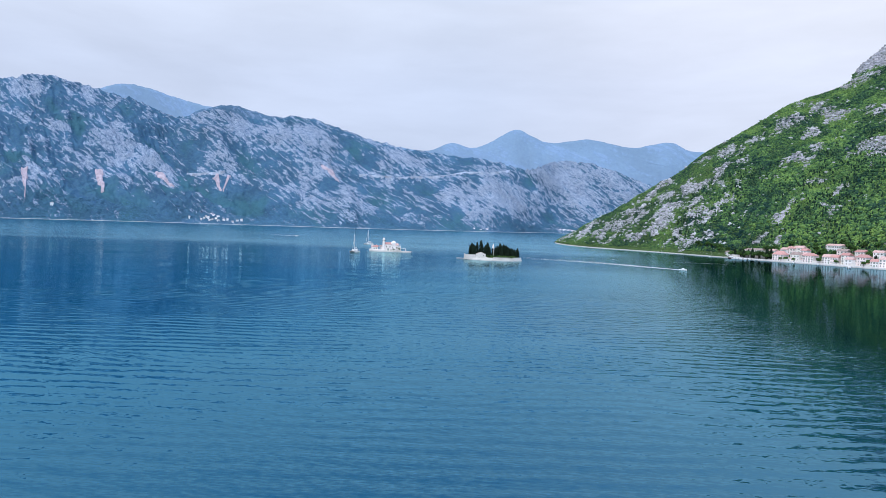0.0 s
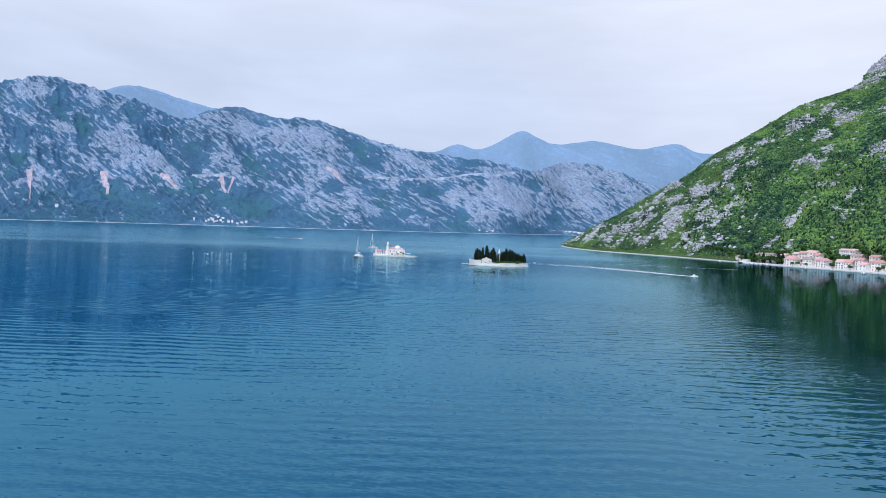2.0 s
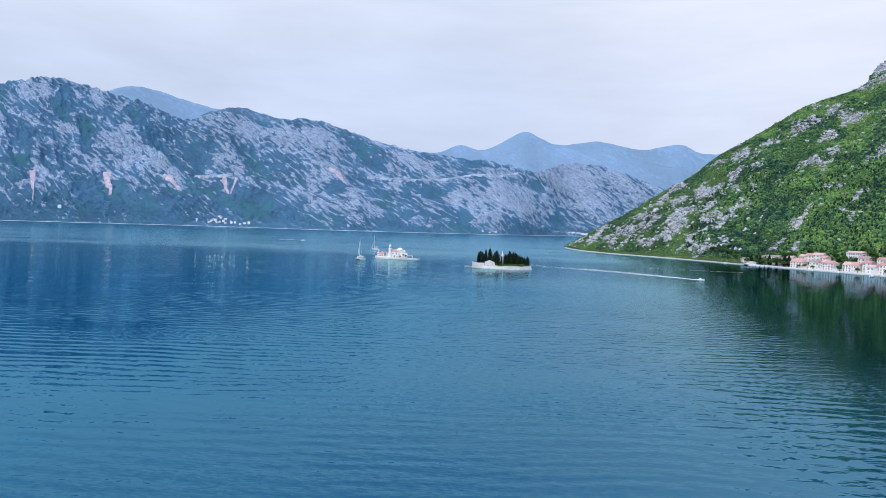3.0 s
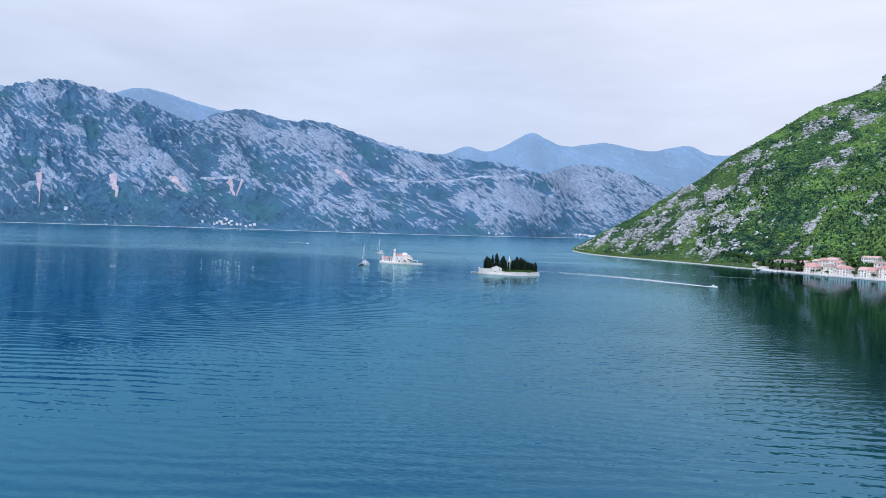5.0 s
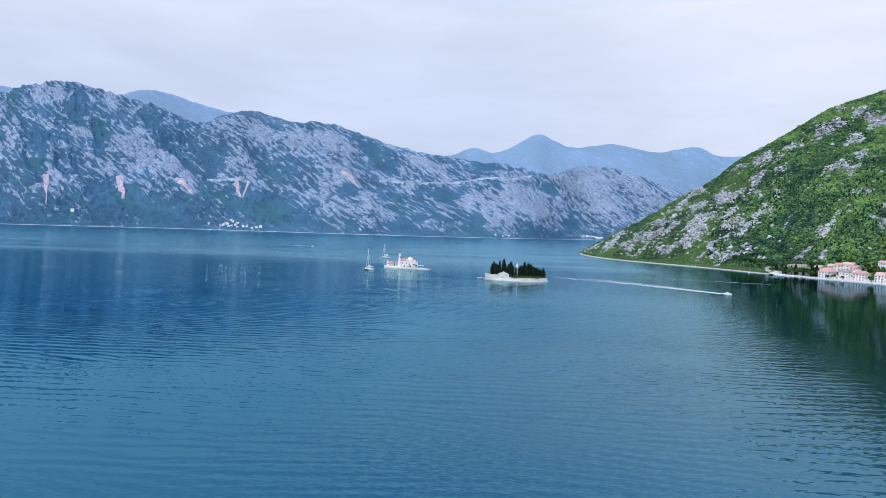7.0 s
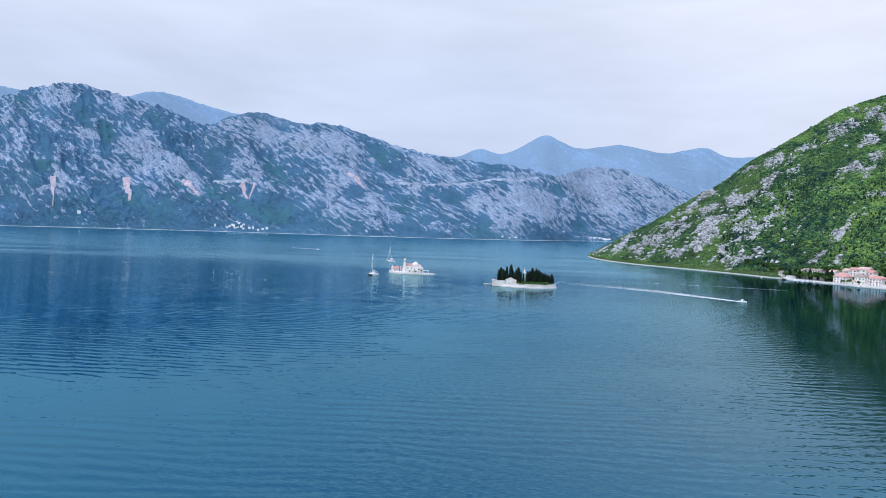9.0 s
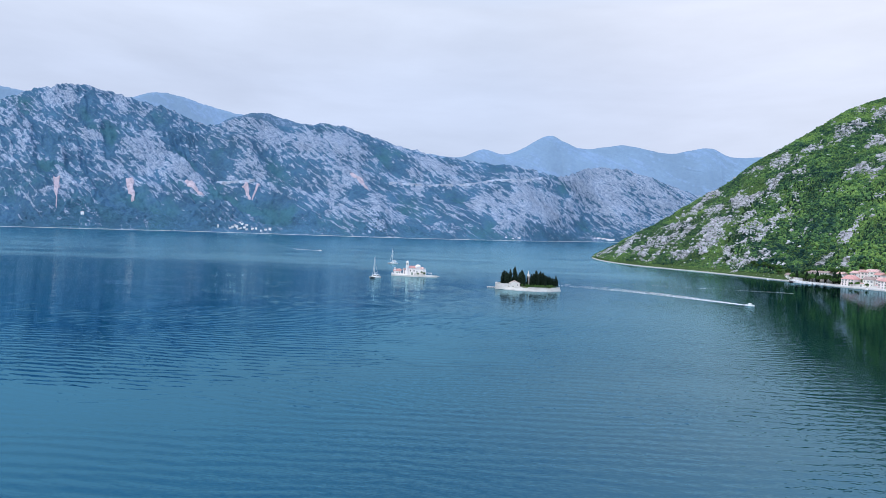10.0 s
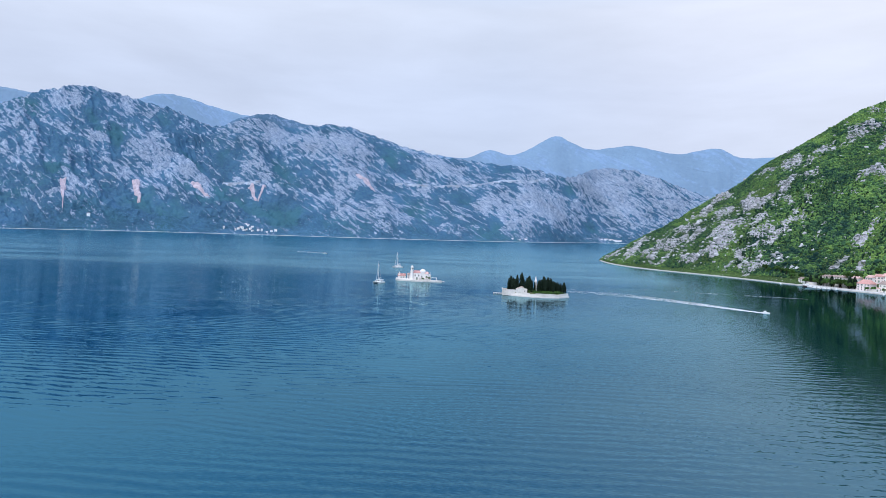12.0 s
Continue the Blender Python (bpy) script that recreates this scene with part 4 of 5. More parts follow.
D_LEAF = shared("door", boxes((-0.7, 0.7, -0.06, 0.04, 0, 2.3), (-0.6, -0.05, -0.1, -0.06, 0.2, 2.1), (0.05, 0.6, -0.1, -0.06, 0.2, 2.1), (-0.9, -0.7, -0.12, 0.04, 0, 2.5), (0.7, 0.9, -0.12, 0.04, 0, 2.5), (-0.9, 0.9, -0.12, 0.04, 2.3, 2.55)), M_SHUTTER)
CHIMNEY = shared("chimney", boxes((-0.4, 0.4, -0.3, 0.3, 0, 1.5), (-0.5, 0.5, -0.4, 0.4, 1.5, 1.65)), M_PLASTER)


def house(m, wide, deep, tall, storeys, label, mat, hip=0.0, rise=2.6, cols=4, shutters=True, roof_mat=None, group="waterfront houses", cellar=2.5, side_rows=True, plain=False):
    """A house whose front looks along -y; walls, tiled roof, chimney, door, windows with shutters."""
    t = thing("house", m, label, "house", group)
    bm = boxes((-wide / 2, wide / 2, 0, deep, -cellar, tall))
    if not hip:
        for x in (-wide / 2, wide / 2):
            vs = [bm.verts.new(p) for p in ((x - 0.02, 0, tall - 0.01), (x - 0.02, deep, tall - 0.01), (x - 0.02, deep / 2, tall + rise - 0.1),
                                            (x + 0.02, 0, tall - 0.01), (x + 0.02, deep, tall - 0.01), (x + 0.02, deep / 2, tall + rise - 0.1))]
            for q in ((0, 1, 2), (3, 4, 5), (0, 1, 4, 3), (1, 2, 5, 4), (2, 0, 3, 5)):
                bm.faces.new([vs[k] for k in q])
    part("wall", bm, mat, t)
    bm = bmesh.new()
    gable(bm, -wide / 2, wide / 2, 0, deep, tall, rise, 0.45, 0.2, hip)
    box(bm, -wide / 2 - 0.5, wide / 2 + 0.5, -0.5, -0.38, tall - 0.05, tall + 0.16)
    if not hip:
        for k in range(int(wide / 0.9)):
            x = -wide / 2 + 0.45 + k * 0.9
            for s in (0, 1):
                y0, y1 = (-0.4, deep / 2) if s == 0 else (deep + 0.4, deep / 2)
                vs = [bm.verts.new(p) for p in ((x - 0.1, y0, tall + 0.2), (x + 0.1, y0, tall + 0.2), (x + 0.1, y1, tall + rise + 0.24), (x - 0.1, y1, tall + rise + 0.24), (x, y0, tall + 0.33), (x, y1, tall + rise + 0.37))]
                bm.faces.new((vs[0], vs[4], vs[5], vs[3]))
                bm.faces.new((vs[4], vs[1], vs[2], vs[5]))
    roof = part("roof", bm, roof_mat or M_TILE, t)
    ch = part("chimney", CHIMNEY, M_PLASTER, roof)
    ch.location = (wide * 0.22, deep * 0.62, tall + rise * 0.55)
    if plain:
        return t
    step = tall / storeys
    for s in range(storeys):
        for c in range(cols):
            x = wide * ((c + 0.5) / cols - 0.5)
            if s == 0 and c == cols // 2:
                d = part("door", D_LEAF, M_SHUTTER, t)
                d.location = (x, 0, 0.02)
                continue
            w = part("window", W_FRAME, M_STONE, t)
            w.location = (x, 0, s * step + step * 0.52)
            part("pane", W_PANE, M_DARK, w)
            if shutters and s > 0 and (s * 5 + c * 3 + cols) % 4:
                for k in (-1, 1):
                    sh = part("shutter", W_SHUT, M_SHUTTER, w)
                    sh.location = (k * 0.9, -0.02, 0)
    if side_rows:
        for s in range(storeys):
            for c in range(2):
                w = part("window", W_FRAME, M_STONE, t)
                w.location, w.rotation_euler = (-wide / 2, deep * (0.3 + 0.4 * c), s * step + step * 0.52), (0, 0, radians(-90))
                part("pane", W_PANE, M_DARK, w)
    return t


def on_shore(points, u, inland, z, turn=0.0, sea=-1):
    """A pose on a shoreline: local -y looks to the sea."""
    p, q = along(points, np.array([u - 0.004, u + 0.004]))
    c, t = (p + q) / 2, (q - p) / np.linalg.norm(q - p)
    away = np.array([-t[1], t[0]])
    at = c + away * inland
    return pose(at[0], at[1], z, 0, 0, math.degrees(math.atan2(away[1], away[0])) - 90 + turn)


def tinted(name, c):
    return material(name, c, 0.9, scale=0.2, spread=0.12, fine=8, each=0.08, stain=tuple(v * 0.8 for v in c))


M_PINK, M_CREAM, M_PALE = tinted("pink_plaster", (0.88, 0.77, 0.75)), tinted("cream_plaster", (0.86, 0.82, 0.77)), tinted("white_plaster", (0.90, 0.87, 0.86))
M_ROOF_GREY = material("weathered_tiles", (0.36, 0.27, 0.24), 0.9, scale=0.5, spread=0.3, fine=6, bump=0.05)
M_ROOF_PINK = material("faded_tiles", (0.64, 0.42, 0.38), 0.9, scale=0.5, spread=0.25, fine=6, bump=0.05)

TOWN = [  # u, inland, base, wide, deep, tall, storeys, hip, rise, cols, wall, roof, label
    (0.6190, 9, 1.6, 15, 12, 8.2, 3, 3.6, 4.6, 4, M_PINK, M_TILE, "large pink house with a red hipped roof on the quay"),
    (0.6440, 15, 1.6, 12, 11, 7.4, 2, 0.0, 3.2, 3, M_CREAM, M_ROOF_GREY, "cream stone house with a weathered grey-brown roof"),
    (0.6565, 18, 1.6, 9, 10, 8.6, 3, 0.0, 2.8, 2, M_PALE, M_ROOF_PINK, "narrow white house set back from the quay"),
    (0.6690, 10, 1.6, 14, 11, 9.0, 3, 3.2, 3.2, 4, M_PINK, M_TILE, "pink three-storey house with shutters and red roof"),
    (0.6965, 14, 1.6, 13, 12, 8.6, 3, 0.0, 3.6, 4, M_PALE, M_ROOF_PINK, "pale house with a faded pink tiled roof"),
    (0.7075, 13, 1.6, 9, 11, 7.2, 2, 0.0, 3.0, 3, M_PINK, M_TILE, "small pink house wedged in the waterfront row"),
    (0.7222, 16, 1.6, 9, 10, 10.8, 4, 0.0, 2.8, 2, M_CREAM, M_TILE, "tall narrow cream house with a red roof"),
    (0.7350, 8, 1.6, 9, 8, 5.8, 2, 0.0, 2.6, 2, M_PALE, M_ROOF_PINK, "low white house close to the water"),
    (0.7490, 13, 1.6, 14, 12, 9.0, 3, 3.6, 3.4, 4, M_PINK, M_TILE, "broad pink waterfront house with a red hipped roof"),
    (0.7730, 11, 1.6, 9, 10, 7.0, 2, 0.0, 3.0, 3, M_PALE, M_TILE, "white gabled house with a red roof on the quay"),
    (0.7900, 12, 1.6, 14, 12, 8.2, 3, 0.0, 3.4, 4, M_PINK, M_ROOF_PINK, "pink row house with a faded tiled roof"),
]
for u, inland, z, w, d, h, st, hip, rise, cols, wall, roof, label in TOWN:
    house(on_shore(HILL_SHORE, u, inland, z, 7 * math.sin(u * 400)), w, d, h + 0.9 * math.sin(u * 900), st, label, wall, hip, rise, cols, True, roof)
UPPER = [  # u, inland, wide, deep, tall, storeys, rise, cols, wall, roof, label
    (0.6050, 32, 10, 9, 6.4, 2, 2.6, 3, M_PALE, M_ROOF_PINK, "pale house on the slope behind the quay"),
    (0.6180, 35, 11, 9, 6.8, 2, 2.6, 3, M_PINK, M_TILE, "pink hillside house with a red roof"),
    (0.6310, 37, 12, 9, 7.0, 2, 2.8, 3, M_CREAM, M_ROOF_PINK, "cream hillside house with a faded roof"),
    (0.6430, 33, 9, 8, 6.5, 2, 2.6, 2, M_PALE, M_TILE, "white gabled house on the slope"),
    (0.6800, 46, 21, 10, 6.8, 2, 2.0, 7, M_PALE, M_ROOF_PINK, "long white two-storey building above the town"),
    (0.7030, 34, 12, 9, 6.5, 2, 2.6, 3, M_PINK, M_ROOF_GREY, "pink hillside house with a grey roof"),
    (0.7300, 34, 12, 9, 7.0, 2, 2.6, 3, M_CREAM, M_TILE, "cream house above the waterfront row"),
    (0.7600, 33, 11, 9, 7.0, 2, 2.4, 3, M_PALE, M_ROOF_PINK, "white hillside house with a faded roof"),
    (0.5370, 28, 12, 8, 4.6, 2, 2.0, 3, M_CREAM, M_ROOF_GREY, "low cream stone house among cypress trees"),
    (0.5560, 29, 16, 8, 4.4, 2, 2.0, 4, M_CREAM, M_ROOF_GREY, "long low cream house behind the quay trees"),
    (0.5840, 30, 9, 8, 5.0, 2, 2.0, 2, M_PALE, M_ROOF_PINK, "small pale house behind the quay trees"),
    (0.5160, 12, 13, 8, 5.6, 2, 1.8, 4, M_CREAM, M_ROOF_GREY, "square pale stone house at the end of the quay"),
]
for u, inland, w, d, h, st, rise, cols, wall, roof, label in UPPER:
    m = on_shore(HILL_SHORE, u, inland, 0, 12 * math.sin(u * 350))
    z = ground_at(*(m @ Vector((0, d * 0.3, 0)))[:2])
    house(Matrix.Translation((0, 0, max(z, 1.6))) @ m, w, d, h, st, label, wall, 0.0, rise, cols, True, roof, "hillside houses", 7.0)

k = 0
for u, inland, tall, kind in [(0.526, 9, 8, 0), (0.531, 12, 10, 1), (0.536, 15, 7, 0), (0.541, 11, 8, 0), (0.547, 13, 10, 1), (0.552, 17, 9, 0), (0.558, 12, 9, 0), (0.564, 14, 11, 1),
                              (0.570, 11, 8, 0), (0.576, 14, 9, 0), (0.582, 12, 10, 0), (0.588, 15, 8, 0), (0.594, 13, 12, 1), (0.599, 16, 12, 1), (0.604, 15, 8, 0), (0.634, 9, 6, 0), (0.6275, 6, 5, 0), (0.648, 8, 5, 0), (0.6885, 8, 6, 0), (0.716, 8, 6, 0), (0.76, 7, 6, 0), 
                              (0.637, 22, 9, 0), (0.684, 12, 7, 0), (0.688, 20, 9, 0), (0.681, 26, 8, 0), (0.717, 30, 9, 0), (0.762, 15, 9, 0), (0.764, 24, 10, 1),
                              (0.70, 52, 9, 0), (0.664, 38, 8, 0), (0.669, 43, 8, 0), (0.674, 36, 7, 0), (0.69, 38, 8, 0), (0.697, 42, 9, 0), (0.668, 52, 9, 0), (0.684, 60, 9, 0), (0.7415, 28, 8, 0), (0.745, 36, 9, 0), (0.655, 46, 9, 0), (0.65, 30, 7, 0), (0.712, 46, 9, 0), (0.69, 58, 9, 0), (0.645, 55, 8, 0), (0.72, 56, 9, 0), (0.74, 58, 9, 0), (0.62, 55, 8, 0), (0.60, 52, 9, 0), (0.58, 40, 8, 0), (0.57, 36, 9, 0), (0.56, 40, 8, 0), (0.545, 36, 8, 0), (0.53, 32, 8, 0), (0.78, 50, 9, 0), (0.66, 34, 6, 0), (0.505, 22, 8, 0), (0.50, 12, 7, 0), (0.495, 16, 9, 0), (0.5285, 16, 9, 0), (0.534, 19, 9, 1), (0.5395, 18, 8, 0), (0.5445, 17, 9, 0), (0.5495, 20, 9, 1), (0.555, 10, 7, 0), (0.561, 18, 9, 0), (0.567, 19, 9, 0), (0.573, 18, 9, 1), (0.579, 20, 9, 0), (0.585, 19, 8, 0), (0.591, 21, 10, 0), (0.597, 10, 7, 0), (0.488, 15, 8, 0), (0.48, 14, 7, 0), (0.47, 16, 8, 0), (0.46, 15, 7, 0), (0.452, 17, 8, 0)]:
    tall *= 1.12 if u < 0.61 else 1.0
    p = on_shore(HILL_SHORE, u, inland, 0).translation
    z = max(ground_at(p.x, p.y), 1.5)
    if kind:
        cypress(p.x, p.y, z, tall * 1.05, k, "dark green cypress beside the quay houses", "town trees", 1.15)
    else:
        leafy_tree(p.x, p.y, z, tall, k, "bushy green tree between the stone houses", "town trees")
    k += 1

# ---- garden walls and sheds along the quay ----
def garden_wall(u, inland, length, tall, turn, label):
    m = on_shore(HILL_SHORE, u, inland, 1.5, turn)
    t = thing("garden_wall", m, label, "wall", "garden walls")
    part("wall", boxes((-length / 2, length / 2, 0, 0.6, -1.0, tall)), M_STONE, t)
    part("coping", boxes((-length / 2 - 0.1, length / 2 + 0.1, -0.12, 0.72, tall, tall + 0.18), bevel=0.04), M_QUAY, t)


def quay_shed(u, inland, wide, deep, tall, turn, label):
    m = on_shore(HILL_SHORE, u, inland, 1.5, turn)
    t = thing("shed", m, label, "shed", "quay sheds")
    part("wall", boxes((-wide / 2, wide / 2, 0, deep, -0.6, tall)), M_PALE, t)
    bm = bmesh.new()
    gable(bm, -wide / 2, wide / 2, 0, deep, tall, 1.1, 0.3, 0.15)
    part("roof", bm, M_ROOF_PINK, t)
    d = part("door", D_LEAF, M_SHUTTER, t)
    d.location = (wide * 0.2, 0, 0.02)


for u, inland, length, tall, turn in [(0.5330, 10, 16, 3.4, 3), (0.5480, 17, 18, 4.6, -2), (0.5720, 18, 20, 4.0, 4), (0.5950, 18, 14, 3.6, -3), (0.6330, 8, 9, 2.6, 2), (0.6570, 8, 8, 2.2, -4), (0.6840, 9, 12, 2.8, 3), (0.7150, 8, 9, 2.4, 0), (0.7420, 7, 8, 2.6, -3), (0.7620, 8, 10, 2.4, 2)]:
    garden_wall(u, inland, length, tall, turn, "pale limestone garden wall behind the quay")
for u, inland, wide, deep, tall, turn in [(0.6345, 12, 7, 5, 3.4, 10), (0.6600, 11, 6, 5, 3.0, -12), (0.6860, 14, 7, 6, 3.6, 8), (0.7140, 9, 5, 4, 3.0, 20), (0.7620, 12, 6, 5, 3.2, -8)]:
    quay_shed(u, inland, wide, deep, tall, turn, "low pale outbuilding with a faded tiled roof")

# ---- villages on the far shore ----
# pale and slightly cool: some distance haze is mixed into walls and roofs
M_FARWALL = tinted("hazed_plaster", (0.93, 0.94, 0.97))
M_FARROOF = material("hazed_tiles", (0.62, 0.55, 0.58), 0.9, scale=0.3, spread=0.2, fine=6, each=0.2)
FAR_VILLAGE = [(0.399, 8, 9), (0.4035, 8, 10), (0.4085, 9, 9), (0.413, 10, 12), (0.4165, 9, 8), (0.421, 11, 10), (0.4255, 10, 9), (0.433, 9, 8), (0.438, 9, 9), (0.4465, 9, 8), (0.4515, 9, 9), (0.4575, 9, 9),
               (0.406, 24, 10), (0.4125, 40, 11), (0.4175, 26, 10), (0.424, 28, 10), (0.3795, 8, 8), (0.666, 9, 12), (0.671, 9, 14), (0.677, 9, 10), (0.703, 9, 12), (0.798, 9, 18), (0.803, 12, 14), (0.807, 10, 18), (0.811, 9, 16), (0.815, 12, 18), (0.820, 9, 20), (0.825, 9, 18), (0.830, 9, 16),
               (0.199, 30, 12)]
for i, (u, inland, w) in enumerate(FAR_VILLAGE):
    m = on_shore(WEST_SHORE, u, inland + 6 + (4 * (i % 3) if u < 0.5 else 0), 0, 25 * math.sin(i * 2.3))
    z = max(2.5, float(west_at(u, (inland + 8 + (4 * (i % 3) if u < 0.5 else 0)) / 740.0)[2]))
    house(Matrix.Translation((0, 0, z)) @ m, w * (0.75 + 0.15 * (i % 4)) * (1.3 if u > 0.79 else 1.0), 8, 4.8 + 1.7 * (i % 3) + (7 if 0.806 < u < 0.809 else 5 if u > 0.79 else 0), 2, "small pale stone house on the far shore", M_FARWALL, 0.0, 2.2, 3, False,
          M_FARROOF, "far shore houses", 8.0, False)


# ---- the cypress island ----
def outline(points, n=48):
    """A closed, rounded outline through the points."""
    p = points + points[:1]
    q = np.array(points[-1:] + p + points[1:2], float)
    out = []
    for i in range(1, len(q) - 2):
        a, b, c, d = q[i - 1], q[i], q[i + 1], q[i + 2]
        for f in np.linspace(0, 1, max(2, n // len(points)), endpoint=False):
            out.append(tuple(0.5 * (2 * b + (c - a) * f + (2 * a - 5 * b + 4 * c - d) * f * f + (3 * b - a - 3 * c + d) * f ** 3)))
    return out


GX, GY = 33.0, 654.0


def cypress_island():
    isle = thing("island", pose(GX, GY, 0), "low walled stone island crowded with dark cypress trees", "island")
    rim = outline([(-28.5, 3), (-20, -9), (-6, -16), (10, -17.5), (22, -12), (29, -4), (27, 8), (14, 16), (-6, 18), (-22, 14)], 60)
    part("quay_base", prism(rim, -2.0, 0.9, 0.02), M_QUAY, isle, "rough pale stone footing")
    inner = [(x * 0.955 + 0.2, y * 0.94 + 0.4) for x, y in rim]
    part("retaining_wall", prism(inner, 0.8, 2.7, 0.015), M_STONE, isle)
    soil = [(x * 0.92 + 0.2, y * 0.9 + 0.6) for x, y in rim]
    part("soil", prism(soil, 2.6, 3.1, 0.06), M_SOIL, isle, "grassy earth inside the walls")
    # the high walled court at the landing end
    part("court_wall", boxes((-28.2, -16.8, -7.5, -6.9, 0.2, 5.0), (-28.3, -27.7, -6.9, 8.0, 0.2, 5.0), (-28.2, -17.0, 8.0, 8.6, 0.2, 4.8), (-28.5, -16.7, -7.7, -6.7, 5.0, 5.25), (-28.5, -27.5, -6.7, 8.2, 5.0, 5.25)), M_STONE, isle, "tall pale limestone court wall")
    part("court_floor", boxes((-27.7, -17, -6.9, 8, 0.2, 3.0)), M_SOIL, isle)
    # low parapet with gaps along the front
    run = []
    for i in range(len(inner) + 1):
        x0, y0 = inner[i % len(inner)]
        if y0 < 2 and x0 > -14 and i % 9 != 4:
            run.append((x0, y0, 2.6))
        else:
            if len(run) > 2:
                verts, faces = sweep(run, [(0.0, 0.0), (0.0, 0.9), (-0.4, 0.9), (-0.4, 0.0)])
                part("parapet", mesh_from("parapet", verts, faces), M_STONE, isle)
            run = []
    for row in ((2, 6, -18.6, -17.4, -1, 0.5), (2.2, 5.8, -17.6, -16.6, -1, 0.9), (16, 19, -15.8, -14.8, -1, 0.7)):
        part("step", boxes(row), M_QUAY, isle)
    return isle


M_SOIL = material("grassy_soil", (0.10, 0.12, 0.045), 0.95, scale=0.3, spread=0.4, fine=8, stain=(0.20, 0.17, 0.10))
cypress_island()


def landing(x, y):
    """The small pier off the island's end."""
    t = thing("jetty", pose(x, y, 0), "low pale stone jetty off the island", "jetty")
    part("deck", boxes((-7.5, 0, -1.6, 1.6, 0.55, 0.95), bevel=0.06), M_QUAY, t)
    for k in range(4):
        ob = part("pier", boxes((-0.5, 0.5, -1.2, 1.2, -2.0, 0.55)), M_QUAY, t)
        ob.location = (-6.8 + k * 2.0, 0, 0)
    return t


landing(GX - 28.3, GY + 4)


def chapel_house():
    """The gabled stone building whose gable end looks over the water."""
    t = thing("abbey_house", pose(GX - 11.8, GY - 9.5, 2.6), "pale limestone abbey building with a gabled end", "church")
    w, d, h, r = 9.2, 11.0, 3.2, 1.7
    bm = boxes((-w / 2, w / 2, 0, d, -2.2, h))
    vs = [bm.verts.new(p) for p in ((-w / 2, 0, h), (w / 2, 0, h), (0, 0, h + r), (-w / 2, 0.5, h), (w / 2, 0.5, h), (0, 0.5, h + r))]
    for q in ((0, 1, 2), (5, 4, 3), (0, 2, 5, 3), (1, 4, 5, 2), (0, 3, 4, 1)):
        bm.faces.new([vs[k] for k in q])
    part("wall", bm, M_STONE, t)
    bm = bmesh.new()
    pts = [(-w / 2 - 0.3, h - 0.12), (0, h + r + 0.02), (w / 2 + 0.3, h - 0.12), (w / 2 + 0.3, h + 0.06), (0, h + r + 0.22), (-w / 2 - 0.3, h + 0.06)]
    a = [bm.verts.new((x, 0.35, z)) for x, z in pts]
    b = [bm.verts.new((x, d + 0.3, z)) for x, z in pts]
    bm.faces.new(a[::-1])
    bm.faces.new(b)
    for k in range(6):
        bm.faces.new((a[k], a[(k + 1) % 6], b[(k + 1) % 6], b[k]))
    part("roof", bm, M_ROOF_STONE, t, "weathered pale stone-slab roof")
    win = part("window", W_FRAME, M_STONE, t)
    win.location, win.scale = (2.6, 0, 1.9), (0.6, 1, 0.6)
    part("pane", W_PANE, M_DARK, win)
    return t


M_ROOF_STONE = material("stone_slab_roof", (0.52, 0.45, 0.40), 0.9, scale=0.3, spread=0.2, fine=8, stain=(0.42, 0.30, 0.24))
chapel_house()


def belfry():
    """The slim white tower with a pyramid top among the trees."""
    t = thing("bell_tower", pose(GX + 0.5, GY + 5, 3.0), "slim white stone bell tower with a pointed cap", "tower")
    part("shaft", boxes((-0.95, 0.95, -0.95, 0.95, -0.4, 8.9), bevel=0.04), M_STONE, t)
    part("cornice", boxes((-1.12, 1.12, -1.12, 1.12, 8.9, 9.15)), M_STONE, t)
    bm = bmesh.new()
    box(bm, -1.0, 1.0, -1.0, 1.0, 9.15, 13.4, 0.95)
    part("cap", bm, M_WHITEWASH, t, "white pyramid cap")
    for x in (-0.36, 0.36):
        ob = part("opening", boxes((-0.22, 0.22, -1.0, -0.85, 6.4, 8.0)), M_DARK, t)
        ob.location = (x, 0, 0)
    return t


M_WHITEWASH = material("whitewash", (0.87, 0.81, 0.79), 0.85, scale=0.3, spread=0.08, fine=8, stain=(0.72, 0.68, 0.66))
belfry()

